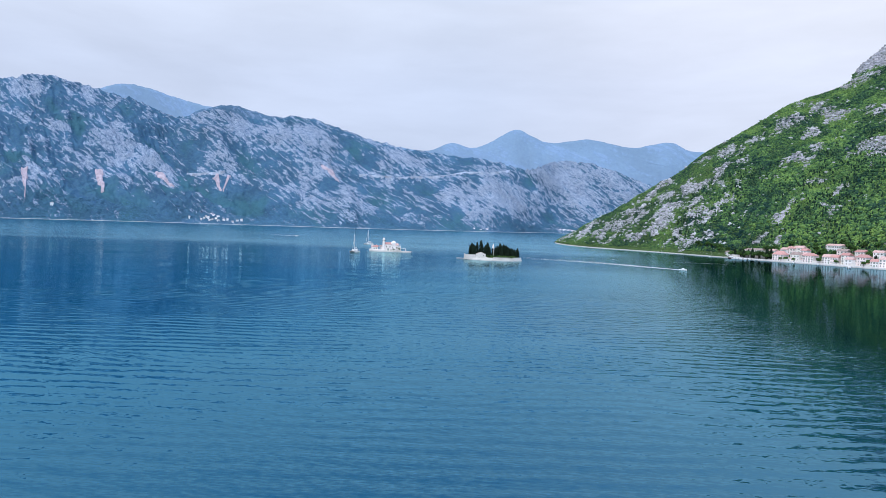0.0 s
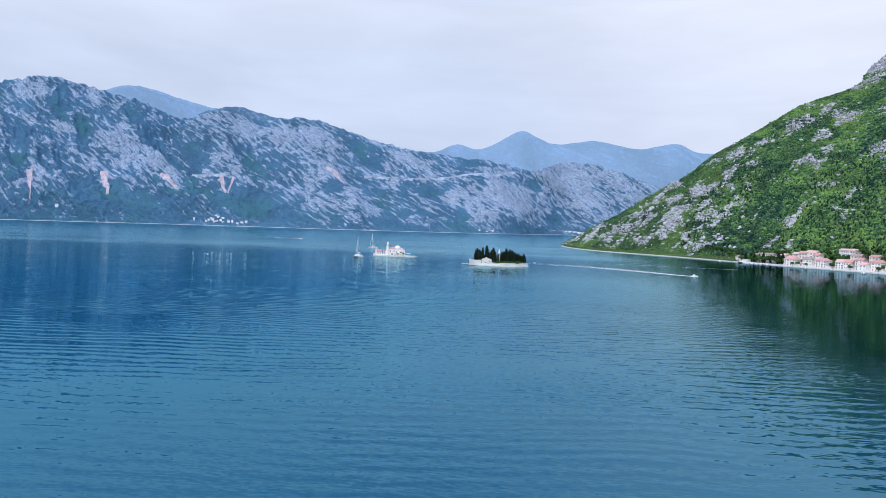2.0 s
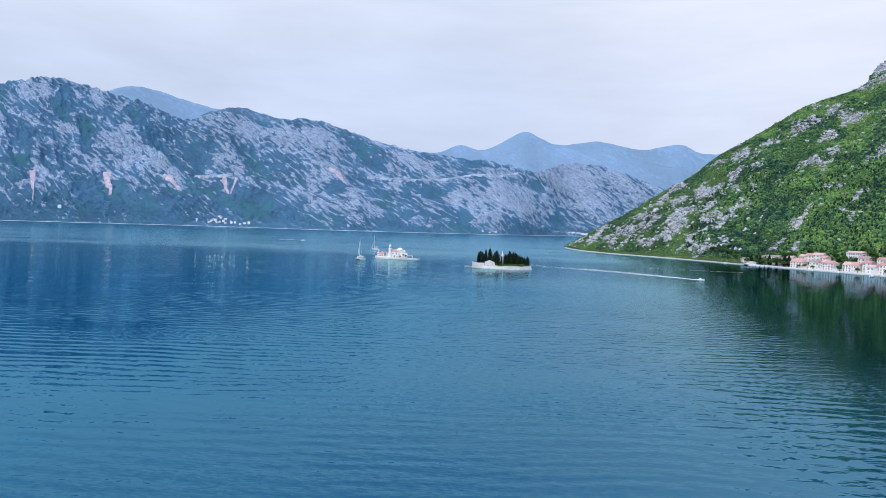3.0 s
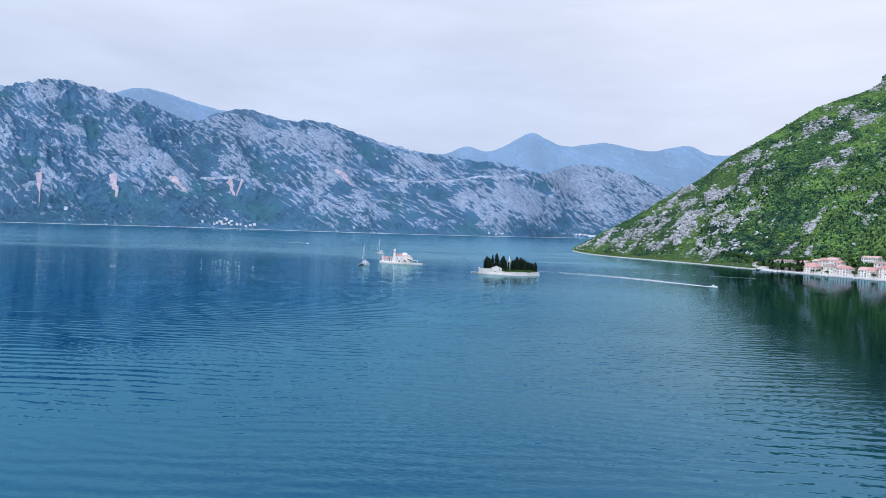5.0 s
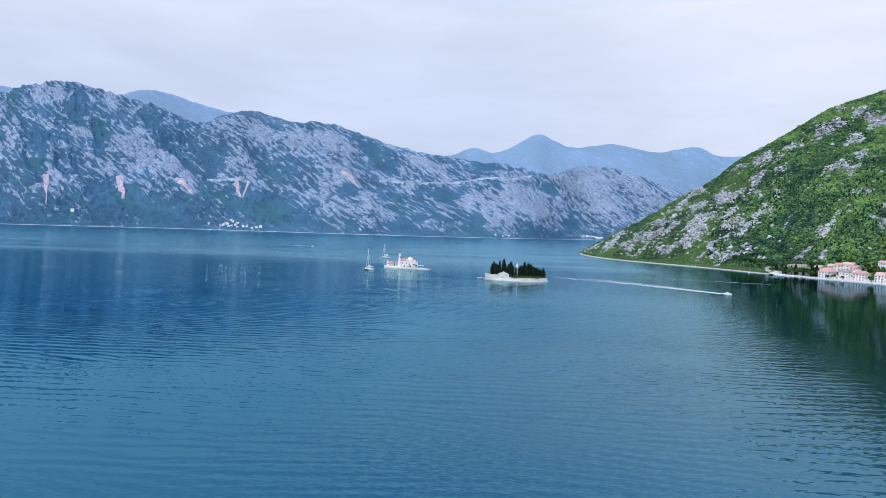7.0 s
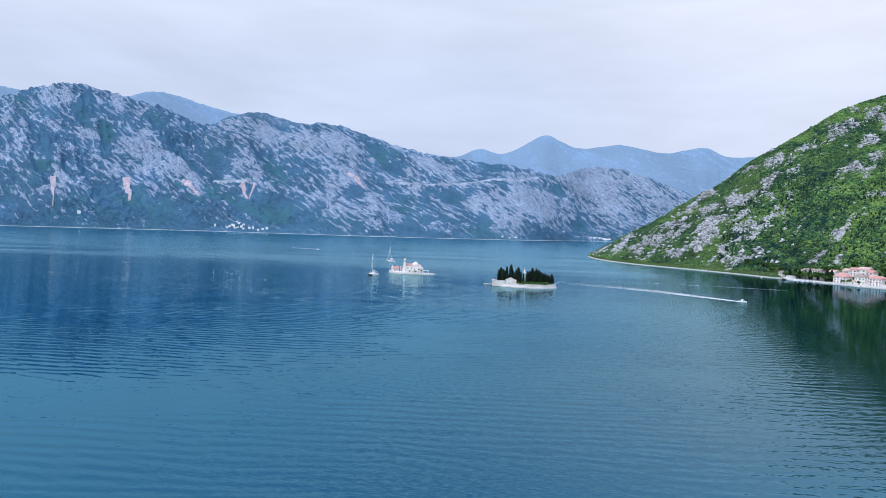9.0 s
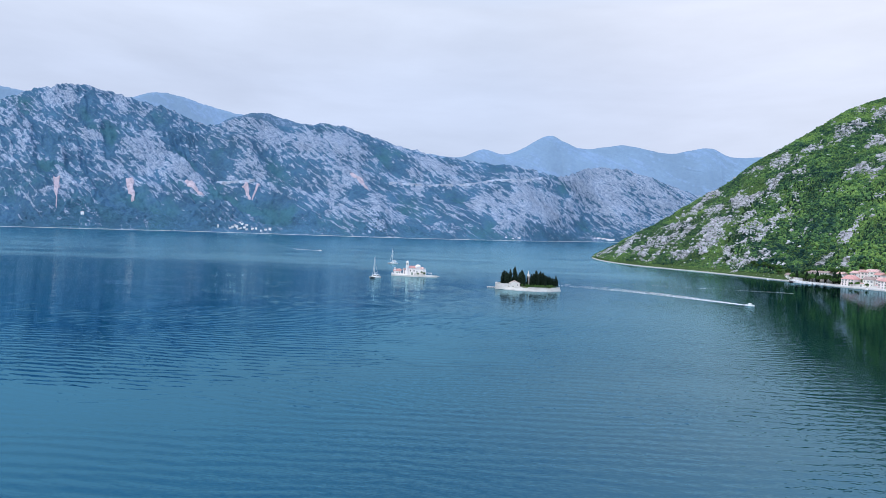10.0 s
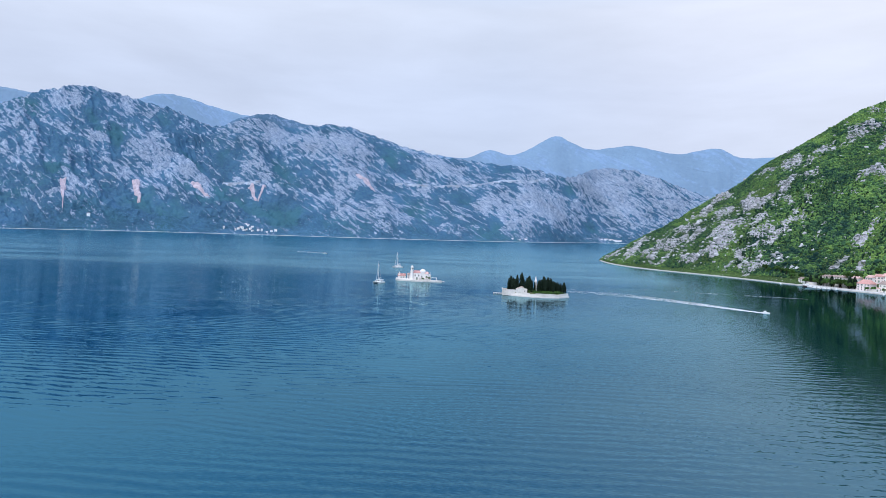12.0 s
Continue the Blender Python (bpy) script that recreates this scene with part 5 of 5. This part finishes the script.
# place along the island, height of the top, depth behind the axis
for k, (x, top, y) in enumerate([(-22.7, 14.2, 1), (-20.8, 16.0, 3), (-18.8, 14.8, -1), (-15.4, 16.8, 1), (-11.6, 18.4, 4), (-9.6, 13.2, 5), (-7.0, 14.0, 8), (-5.3, 16.8, -2),
                                 (-3.4, 13.0, -4), (-2.9, 12.5, 3), (2.4, 12.4, -2), (4.8, 13.8, 1), (7.3, 16.6, 3), (8.6, 13.6, -3), (10.2, 14.4, 4), (12.0, 14.0, 0), (13.1, 15.2, 3),
                                 (15.0, 13.2, -1), (16.6, 12.2, 4), (18.4, 12.4, 1), (20.8, 10.2, 2), (22.0, 11.0, 5), (24.2, 12.4, 0), (26.0, 9.4, 3), (-17.4, 13.2, 6), (6.0, 12.0, 7), (9.4, 13.0, 8), (17.4, 11.2, 8), (22.8, 10.4, -3), (-8.4, 12.6, -3), (-0.6, 11.6, 1), (1.0, 12.8, 8), (-6.2, 15.2, 2), (3.4, 13.2, 5), (11.0, 15.6, 6), (19.6, 11.6, -2), (14.0, 13.8, 6)]):
    cypress(GX + x, GY + y, 2.9, top - 2.9, k, "tall dark cypress tree on the walled island", "island cypresses", 0.80 + 0.22 * ((k * 7) % 5) / 4)


def hedge(name, x0, x1, y, z, tall, seed, label):
    rng = np.random.default_rng(seed)
    n = int((x1 - x0) * 9)
    c = np.stack([rng.uniform(x0, x1, n), y + rng.uniform(-1.0, 1.0, n), z + rng.uniform(0, tall, n)], 1)
    me = mesh_from(name, *clumps(c, rng.uniform(0.35, 0.75, n), rng, ICO1, 0.4, 0.85))
    me.materials.append(M_LEAF)
    return tagged(new(name, me), label, "hedge")


hedge("hedge", GX - 2, GX + 14, GY - 11.5, 3.0, 1.2, 5, "low green hedge behind the island parapet")
hedge("hedge", GX + 13, GX + 24, GY - 7.5, 3.0, 1.0, 6, "low green shrubs along the island wall")
hedge("hedge", GX - 6, GX + 22, GY - 4.0, 3.0, 1.6, 7, "dark green undergrowth beneath the cypress trees")


# ---- the church island ----
CX, CY = -87.0, 757.0


def church_island():
    isle = thing("island", pose(CX, CY, 0), "flat pale stone artificial island with a church", "island")
    rim = outline([(-17.5, 2), (-14, -5), (-4, -8), (10, -9.5), (22, -9), (31.5, -6), (29, -1), (20, 4), (12, 13), (-6, 14), (-15, 9)], 66)
    part("quay_base", prism(rim, -2.0, 1.25, 0.01), M_QUAY, isle, "pale stone quay rim")
    part("pavement", prism([(x * 0.97 + 0.1, y * 0.95) for x, y in rim], 1.2, 1.5, 0.0), M_STONE, isle, "light stone paving")
    for row in ((-15.5, -4.2, -5.2, -4.8, 1.5, 2.9), (-16.3, -15.9, -4, 6, 1.5, 2.9), (-4.2, 1.7, -5.6, -5.2, 1.5, 2.6)):
        part("parapet", boxes(row), M_WHITEWASH, isle)
    part("terrace", boxes((7.5, 17.5, -6.4, -3.2, 1.5, 3.2), (9.0, 16.5, -7.4, -6.4, 1.5, 2.4)), M_STONE, isle)
    part("landing", boxes((23, 31, -6.6, -3.4, 1.2, 1.7), (29.5, 34, -6.0, -4.6, 0.6, 1.0)), M_QUAY, isle)
    return isle


church_island()


def church():
    t = thing("church", pose(CX, CY, 1.5), "white stone church with red roof, dome and round apse", "church")
    part("nave", boxes((1.6, 9.0, -2.4, 8.0, 0, 7.0), bevel=0.05), M_WHITEWASH, t)
    bm = bmesh.new()
    gable(bm, 1.6, 9.0, -2.4, 8.0, 7.0, 2.0, 0.4, 0.2, 0.0)
    part("roof", bm, M_TILE, t, "red tiled nave roof")
    bm = boxes((1.58, 1.9, -2.4, 8.0, 6.9, 7.0))
    vs = [bm.verts.new(p) for p in ((1.55, -2.4, 7.0), (1.55, 8.0, 7.0), (1.55, 2.8, 8.9), (9.05, -2.4, 7.0), (9.05, 8.0, 7.0), (9.05, 2.8, 8.9))]
    bm.faces.new(vs[:3])
    bm.faces.new(vs[3:])
    part("gable_wall", bm, M_WHITEWASH, t)
    part("chancel", boxes((8.6, 16.8, -1.8, 7.0, 0, 6.2), bevel=0.05), M_WHITEWASH, t)
    bm = bmesh.new()
    gable(bm, 13.2, 16.8, -1.8, 7.0, 6.2, 2.0, 0.3, 0.2, 1.2)
    part("roof", bm, M_ROOF_PINK, t, "faded pink tiled side roof")
    part("drum", lathe([(3.3, 6.0), (3.3, 7.5), (3.45, 7.55), (3.45, 7.8)], 20, (10.8, 1.2)), M_WHITEWASH, t)
    part("dome", lathe([(3.3, 7.75), (3.25, 8.5), (2.9, 9.4), (2.1, 10.2), (1.0, 10.7), (0.25, 10.8), (0.2, 11.4), (0.0, 11.6)], 20, (10.8, 1.2)), M_WHITEWASH, t, "white rounded dome", True)
    part("apse", lathe([(2.4, 0), (2.4, 4.6), (2.55, 4.7), (1.4, 5.6), (0.0, 6.0)], 16, (16.8, 2.6)), M_WHITEWASH, t)
    for x in (3.4, 7.2):
        w = part("window", W_FRAME, M_STONE, t)
        w.location = (x, -2.4, 4.4)
        part("pane", W_PANE, M_DARK, w)
    for x in (10.2, 14.6):
        w = part("window", W_FRAME, M_STONE, t)
        w.location = (x, -1.8, 3.4)
        part("pane", W_PANE, M_DARK, w)
    d = part("door", D_LEAF, M_SHUTTER, t)
    d.location = (5.2, -2.4, 0)
    return t


church()


def campanile():
    t = thing("bell_tower", pose(CX, CY - 2.5, 1.5), "round-capped white stone bell tower beside the church", "tower")
    part("shaft", lathe([(1.75, 0), (1.75, 1.0), (1.55, 1.1), (1.5, 9.6), (1.75, 9.7), (1.75, 10.0)], 8), M_WHITEWASH, t)
    part("belfry", lathe([(1.35, 10.0), (1.35, 12.4), (1.6, 12.5), (1.6, 12.8)], 8), M_WHITEWASH, t)
    part("cap", lathe([(1.35, 12.8), (1.3, 13.4), (0.95, 14.1), (0.4, 14.5), (0.12, 14.6), (0.1, 15.2), (0.0, 15.3)], 12), M_WHITEWASH, t, "small stone dome cap", True)
    for k in range(4):
        ob = part("opening", boxes((-0.34, 0.34, -1.40, -1.2, 10.5, 12.0)), M_DARK, t)
        ob.rotation_euler = (0, 0, radians(22.5 + 90 * k))
    return t


campanile()


def keeper_house():
    t = house(pose(CX - 10.6, CY - 3.0, 1.5), 7.2, 6.0, 3.6, 1, "low white house with red roof on the church island", M_WHITEWASH, 0.0, 1.9, 3, False, M_TILE, "", 0.2)
    t.name = "keeper_house"
    return t


keeper_house()


def beacon():
    t = thing("beacon", pose(CX - 13.0, CY - 2.2, 1.5), "small white harbour light on the island end", "lighthouse")
    part("base", boxes((-0.9, 0.9, -0.9, 0.9, -0.2, 5.4), bevel=0.05), M_WHITEWASH, t)
    part("lantern", lathe([(0.55, 5.4), (0.55, 6.6), (0.75, 6.7), (0.4, 7.3), (0.0, 7.7)], 10), M_STONE, t)
    part("gallery", lathe([(1.0, 5.35), (1.0, 5.55)], 12), M_METAL, t)
    return t


beacon()


def museum():
    t = house(pose(CX + 1.5, CY + 8.2, 1.5), 15, 5.5, 4.2, 2, "low museum wing behind the island church", M_WHITEWASH, 0.0, 1.2, 5, False, M_ROOF_GREY, "", 0.2)
    t.name = "museum_wing"
    return t


museum()


def flag_pole():
    t = thing("flagpole", pose(CX + 19.3, CY - 4.5, 1.5), "tall thin white flagpole on the island", "pole")
    part("pole", lathe([(0.14, -0.1), (0.10, 4.5), (0.06, 8.0)], 8), M_WHITE, t)
    part("finial", lathe([(0.0, 7.98), (0.13, 8.1), (0.0, 8.25)], 8), M_WHITE, t)
    part("foot", boxes((-0.4, 0.4, -0.4, 0.4, -0.05, 0.35)), M_QUAY, t)


flag_pole()


def pergola():
    t = thing("pergola", pose(CX + 21.0, CY + 0.5, 1.5), "flat white roofed shelter by the landing", "shelter")
    part("canopy", boxes((-2.5, 4.5, -1.6, 1.6, 2.3, 2.5), bevel=0.05), M_WHITE, t)
    for x in (-2.1, 4.1):
        for y in (-1.3, 1.3):
            ob = part("post", boxes((-0.1, 0.1, -0.1, 0.1, -0.05, 2.3)), M_WHITE, t)
            ob.location = (x, y, 0)


pergola()
for k, (x, y, tall) in enumerate([(12.0, -7.6, 2.8), (15.6, -4.8, 2.6), (17.9, -2.0, 3.4)]):
    leafy_tree(CX + x, CY + y, 1.5 if y < -7 or x > 17.6 else 3.2, tall, k, "small dusty green tree on the church terrace", "island trees")


# ---- boats ----
def hull_mesh(length, beam, deep, free, bow=0.5, sections=13):
    """A boat's shell along y, bow at +y."""
    bm = bmesh.new()
    rows = []
    for i in range(sections):
        s = i / (sections - 1)
        w = beam / 2 * (1 - max(0.0, (s - 0.45) / 0.55) ** 2.2) * (0.86 + 0.14 * min(1, s * 4))
        w = max(w, 0.03)
        y = -length / 2 + length * s
        top = free * (1 + bow * max(0, s - 0.3) ** 2)
        rows.append([bm.verts.new(p) for p in ((-w, y, top), (-w * 0.95, y, top * 0.35), (-w * 0.55, y - 0.02 * length * s, -deep), (w * 0.55, y - 0.02 * length * s, -deep), (w * 0.95, y, top * 0.35), (w, y, top))])
    for a, b in zip(rows, rows[1:]):
        for k in range(5):
            bm.faces.new((a[k], a[k + 1], b[k + 1], b[k]))
        bm.faces.new((a[5], a[0], b[0], b[5]))
    bm.faces.new(rows[0])
    bm.faces.new(rows[-1][::-1])
    return bm


def catamaran(x, y, turn, label):
    t = thing("catamaran", pose(x, y, 0, 0, 0, turn), label, "sailboat", "moored catamarans")
    for s in (-1, 1):
        ob = part("hull", hull_mesh(13.0, 1.7, 0.5, 1.5, 0.4), M_WHITE, t)
        ob.location = (s * 2.9, 0, 0)
    part("bridge_deck", boxes((-3.2, 3.2, -5.4, 2.4, 0.95, 1.7), bevel=0.12), M_WHITE, t)
    part("trampoline", boxes((-2.4, 2.4, 2.4, 5.4, 1.3, 1.38)), M_NET, t, "dark bow netting")
    bm = bmesh.new()
    box(bm, -2.8, 2.8, -3.2, 2.0, 1.7, 3.1, 0.35, 0.12)
    part("cabin", bm, M_WHITE, t)
    for x0, x1, y0, y1 in ((-2.2, 2.2, 1.62, 1.86), (-2.66, -2.5, -2.6, 1.4), (2.5, 2.66, -2.6, 1.4)):
        part("cabin_window", boxes((x0, x1, y0, y1, 2.15, 2.75)), M_DARK, t)
    part("cockpit_roof", boxes((-2.7, 2.7, -5.6, -2.6, 3.25, 3.4), bevel=0.05), M_WHITE, t)
    for s in (-1, 1):
        ob = part("roof_post", boxes((-0.06, 0.06, -0.06, 0.06, 1.7, 3.25)), M_METAL, t)
        ob.location = (s * 2.5, -5.3, 0)
    part("mast", lathe([(0.24, 3.0), (0.22, 12.0), (0.13, 21.5), (0.0, 21.7)], 8, (0, 0.9)), M_METAL, t)
    part("spreader", boxes((-1.3, 1.3, 0.82, 0.98, 12.4, 12.5), (-1.0, 1.0, 0.82, 0.98, 16.6, 16.7)), M_METAL, t)
    bm = bmesh.new()
    tapered(bm, (0, 0.7, 4.3), (0, -5.2, 4.6), 0.2, 0.16)
    boom = part("boom", bm, M_METAL, t)
    bm = bmesh.new()
    tapered(bm, (0, 0.5, 4.75), (0, -5.0, 4.9), 0.36, 0.24, 9)
    part("sail_cover", bm, M_WHITE, boom, "furled white sail in its cover")
    bm = bmesh.new()
    for a, b in (((0, 0.9, 20.5), (0, 5.6, 1.5)), ((0, 0.9, 19.5), (-3.0, -0.6, 1.6)), ((0, 0.9, 19.5), (3.0, -0.6, 1.6))):
        tapered(bm, a, b, 0.05, 0.05, 5)
    part("rigging", bm, M_METAL, t)
    bm = bmesh.new()
    tapered(bm, (0, 1.2, 19.6), (0, 5.5, 1.9), 0.10, 0.13, 6)
    part("furled_jib", bm, M_WHITE, t)
    return t


M_NET = material("dark_net", (0.08, 0.08, 0.09), 0.9, scale=2.0, spread=0.2)
M_HULL_DARK = material("dark_painted_hull", (0.06, 0.035, 0.035), 0.5, scale=0.6, spread=0.25)
catamaran(-113.8, 714.0, 164, "white catamaran with bare mast moored near the church island")
catamaran(-133.5, 962.0, 140, "white catamaran moored beyond the church island")


def motor_boat(x, y, turn, length, label, group="", dark=False, cabin=True):
    t = thing("motorboat", pose(x, y, 0, 0, 0, turn), label, "boat", group)
    w = length * 0.32
    part("hull", hull_mesh(length, w, 0.3, length * 0.11, 0.9), M_HULL_DARK if dark else M_WHITE, t)
    part("deck", boxes((-w * 0.4, w * 0.4, -length * 0.1, length * 0.24, length * 0.1, length * 0.155), bevel=0.03), M_WHITE, t)
    if cabin:
        bm = bmesh.new()
        box(bm, -w * 0.34, w * 0.34, -length * 0.16, length * 0.12, length * 0.13, length * 0.27, w * 0.07, 0.04)
        part("cabin", bm, M_WHITE, t)
        part("windscreen", boxes((-w * 0.28, w * 0.28, length * 0.085, length * 0.115, length * 0.17, length * 0.235)), M_DARK, t)
    part("outboard", boxes((-0.25, 0.25, -length * 0.55, -length * 0.49, -0.3, length * 0.14), bevel=0.05), M_DARK, t)
    return t


WAKE = [(199, 594), (190, 605.5), (175, 625), (158, 648), (137, 672), (113, 692), (88, 707), (55, 722)]
motor_boat(199.8, 592.8, 216, 7.5, "white speedboat running with a foaming wake")


def wake(name, points, wide, open_out, label, seed, lines=(0.0, -1.0, 1.0), n=3800):
    """Foam streaks behind a boat: broken flecks that thin out and spread away from it."""
    rng = np.random.default_rng(seed)
    verts, faces = [], []
    s = rng.uniform(0, 1, n) ** 1.5
    c = along(points, s)
    d = along(points, np.minimum(s + 0.01, 1)) - along(points, np.maximum(s - 0.01, 0))
    d /= np.linalg.norm(d, axis=1)[:, None] + 1e-9
    side = np.stack([-d[:, 1], d[:, 0]], 1)
    lane = np.array(lines)[rng.integers(0, len(lines), n)]
    off = lane * (wide * 0.35 + open_out * s) + rng.normal(0, 0.22 * wide, n) * (0.4 + 0.8 * s)
    keep = rng.uniform(0, 1, n) < np.clip(1.05 - 1.0 * s, 0.06, 1) * np.where(lane == 0, 1.0, 0.8)
    for q, dd, sd, o, ss in zip(c[keep], d[keep], side[keep], off[keep], s[keep]):
        l, w = rng.uniform(1.2, 4.5), rng.uniform(0.16, 0.42) * (1.15 - 0.6 * ss)
        m = q + sd * o
        k, lift = len(verts), rng.uniform(0.04, 0.22)
        ring = [(-1, 0), (-0.5, -rng.uniform(0.5, 1)), (0.4, -rng.uniform(0.6, 1)), (1, 0), (0.5, rng.uniform(0.5, 1)), (-0.4, rng.uniform(0.6, 1))]
        for a, b in ring:
            p = m + dd * a * l + sd * b * w
            verts.append((p[0], p[1], lift))
        faces.append([k, k + 1, k + 2, k + 3, k + 4, k + 5])
    me = mesh_from(name, verts, faces)
    me.materials.append(M_FOAM)
    tagged(new(name, me), label, "wake", kind="stuff")


wake("wake", WAKE, 2.8, 15.0, "white foaming wake trailing behind the speedboat", 3, (0.0, -1.0, 1.0, 0.4, -0.5, 0.75, 0.0), 6000)
wake("wake", [(290, 731), (257, 739), (190, 755), (105, 772)], 0.8, 1.5, "faint old wake streak on the calm water", 5, (0.0, 0.6), 170)
motor_boat(-322.0, 1292.0, 100, 7.0, "small white motorboat far out on the bay")
wake("wake", [(-322, 1296), (-340, 1308), (-362, 1320), (-385, 1330)], 1.6, 2.0, "thin white wake of a distant boat", 9)

for u, off, turn, ln, dark, label in [(0.5469, -9, 80, 14, True, "dark-hulled wooden boat moored at the quay"), (0.560, -8, 75, 8, False, "white motorboat moored stern to the quay"),
                                      (0.5515, -9, 82, 8, False, "white motorboat moored beside a dark boat"), (0.556, -12, 88, 9, False, "white cabin boat moored off the quay"), (0.5635, -13, 70, 8, False, "white boat moored in the outer row"), (0.571, -13, 84, 7, False, "little white boat moored in the outer row"), (0.578, -12, 92, 8, False, "white motorboat with a low cabin by the quay"),
                                      (0.5665, -9, 95, 9, False, "white motorboat moored beside the quay"), (0.574, -8, 85, 8, False, "small white boat at the quay"),
                                      (0.582, -8, 88, 7, False, "small white boat tied to the quay"), (0.594, -7, 10, 7, False, "small white boat alongside the quay"),
                                      (0.66, -8, 20, 6, False, "little white boat off the quay"), (0.70, -8, 10, 6, False, "little white boat near the houses"),
                                      (0.7715, -30, 15, 9, False, "white motorboat anchored off the town"), (0.509, -14, 60, 7, False, "small white boat off the shore")]:
    m = on_shore(HILL_SHORE, u, off, 0, turn)
    motor_boat(m.translation.x, m.translation.y, math.degrees(m.to_euler().z), ln, label, "quay boats", dark)
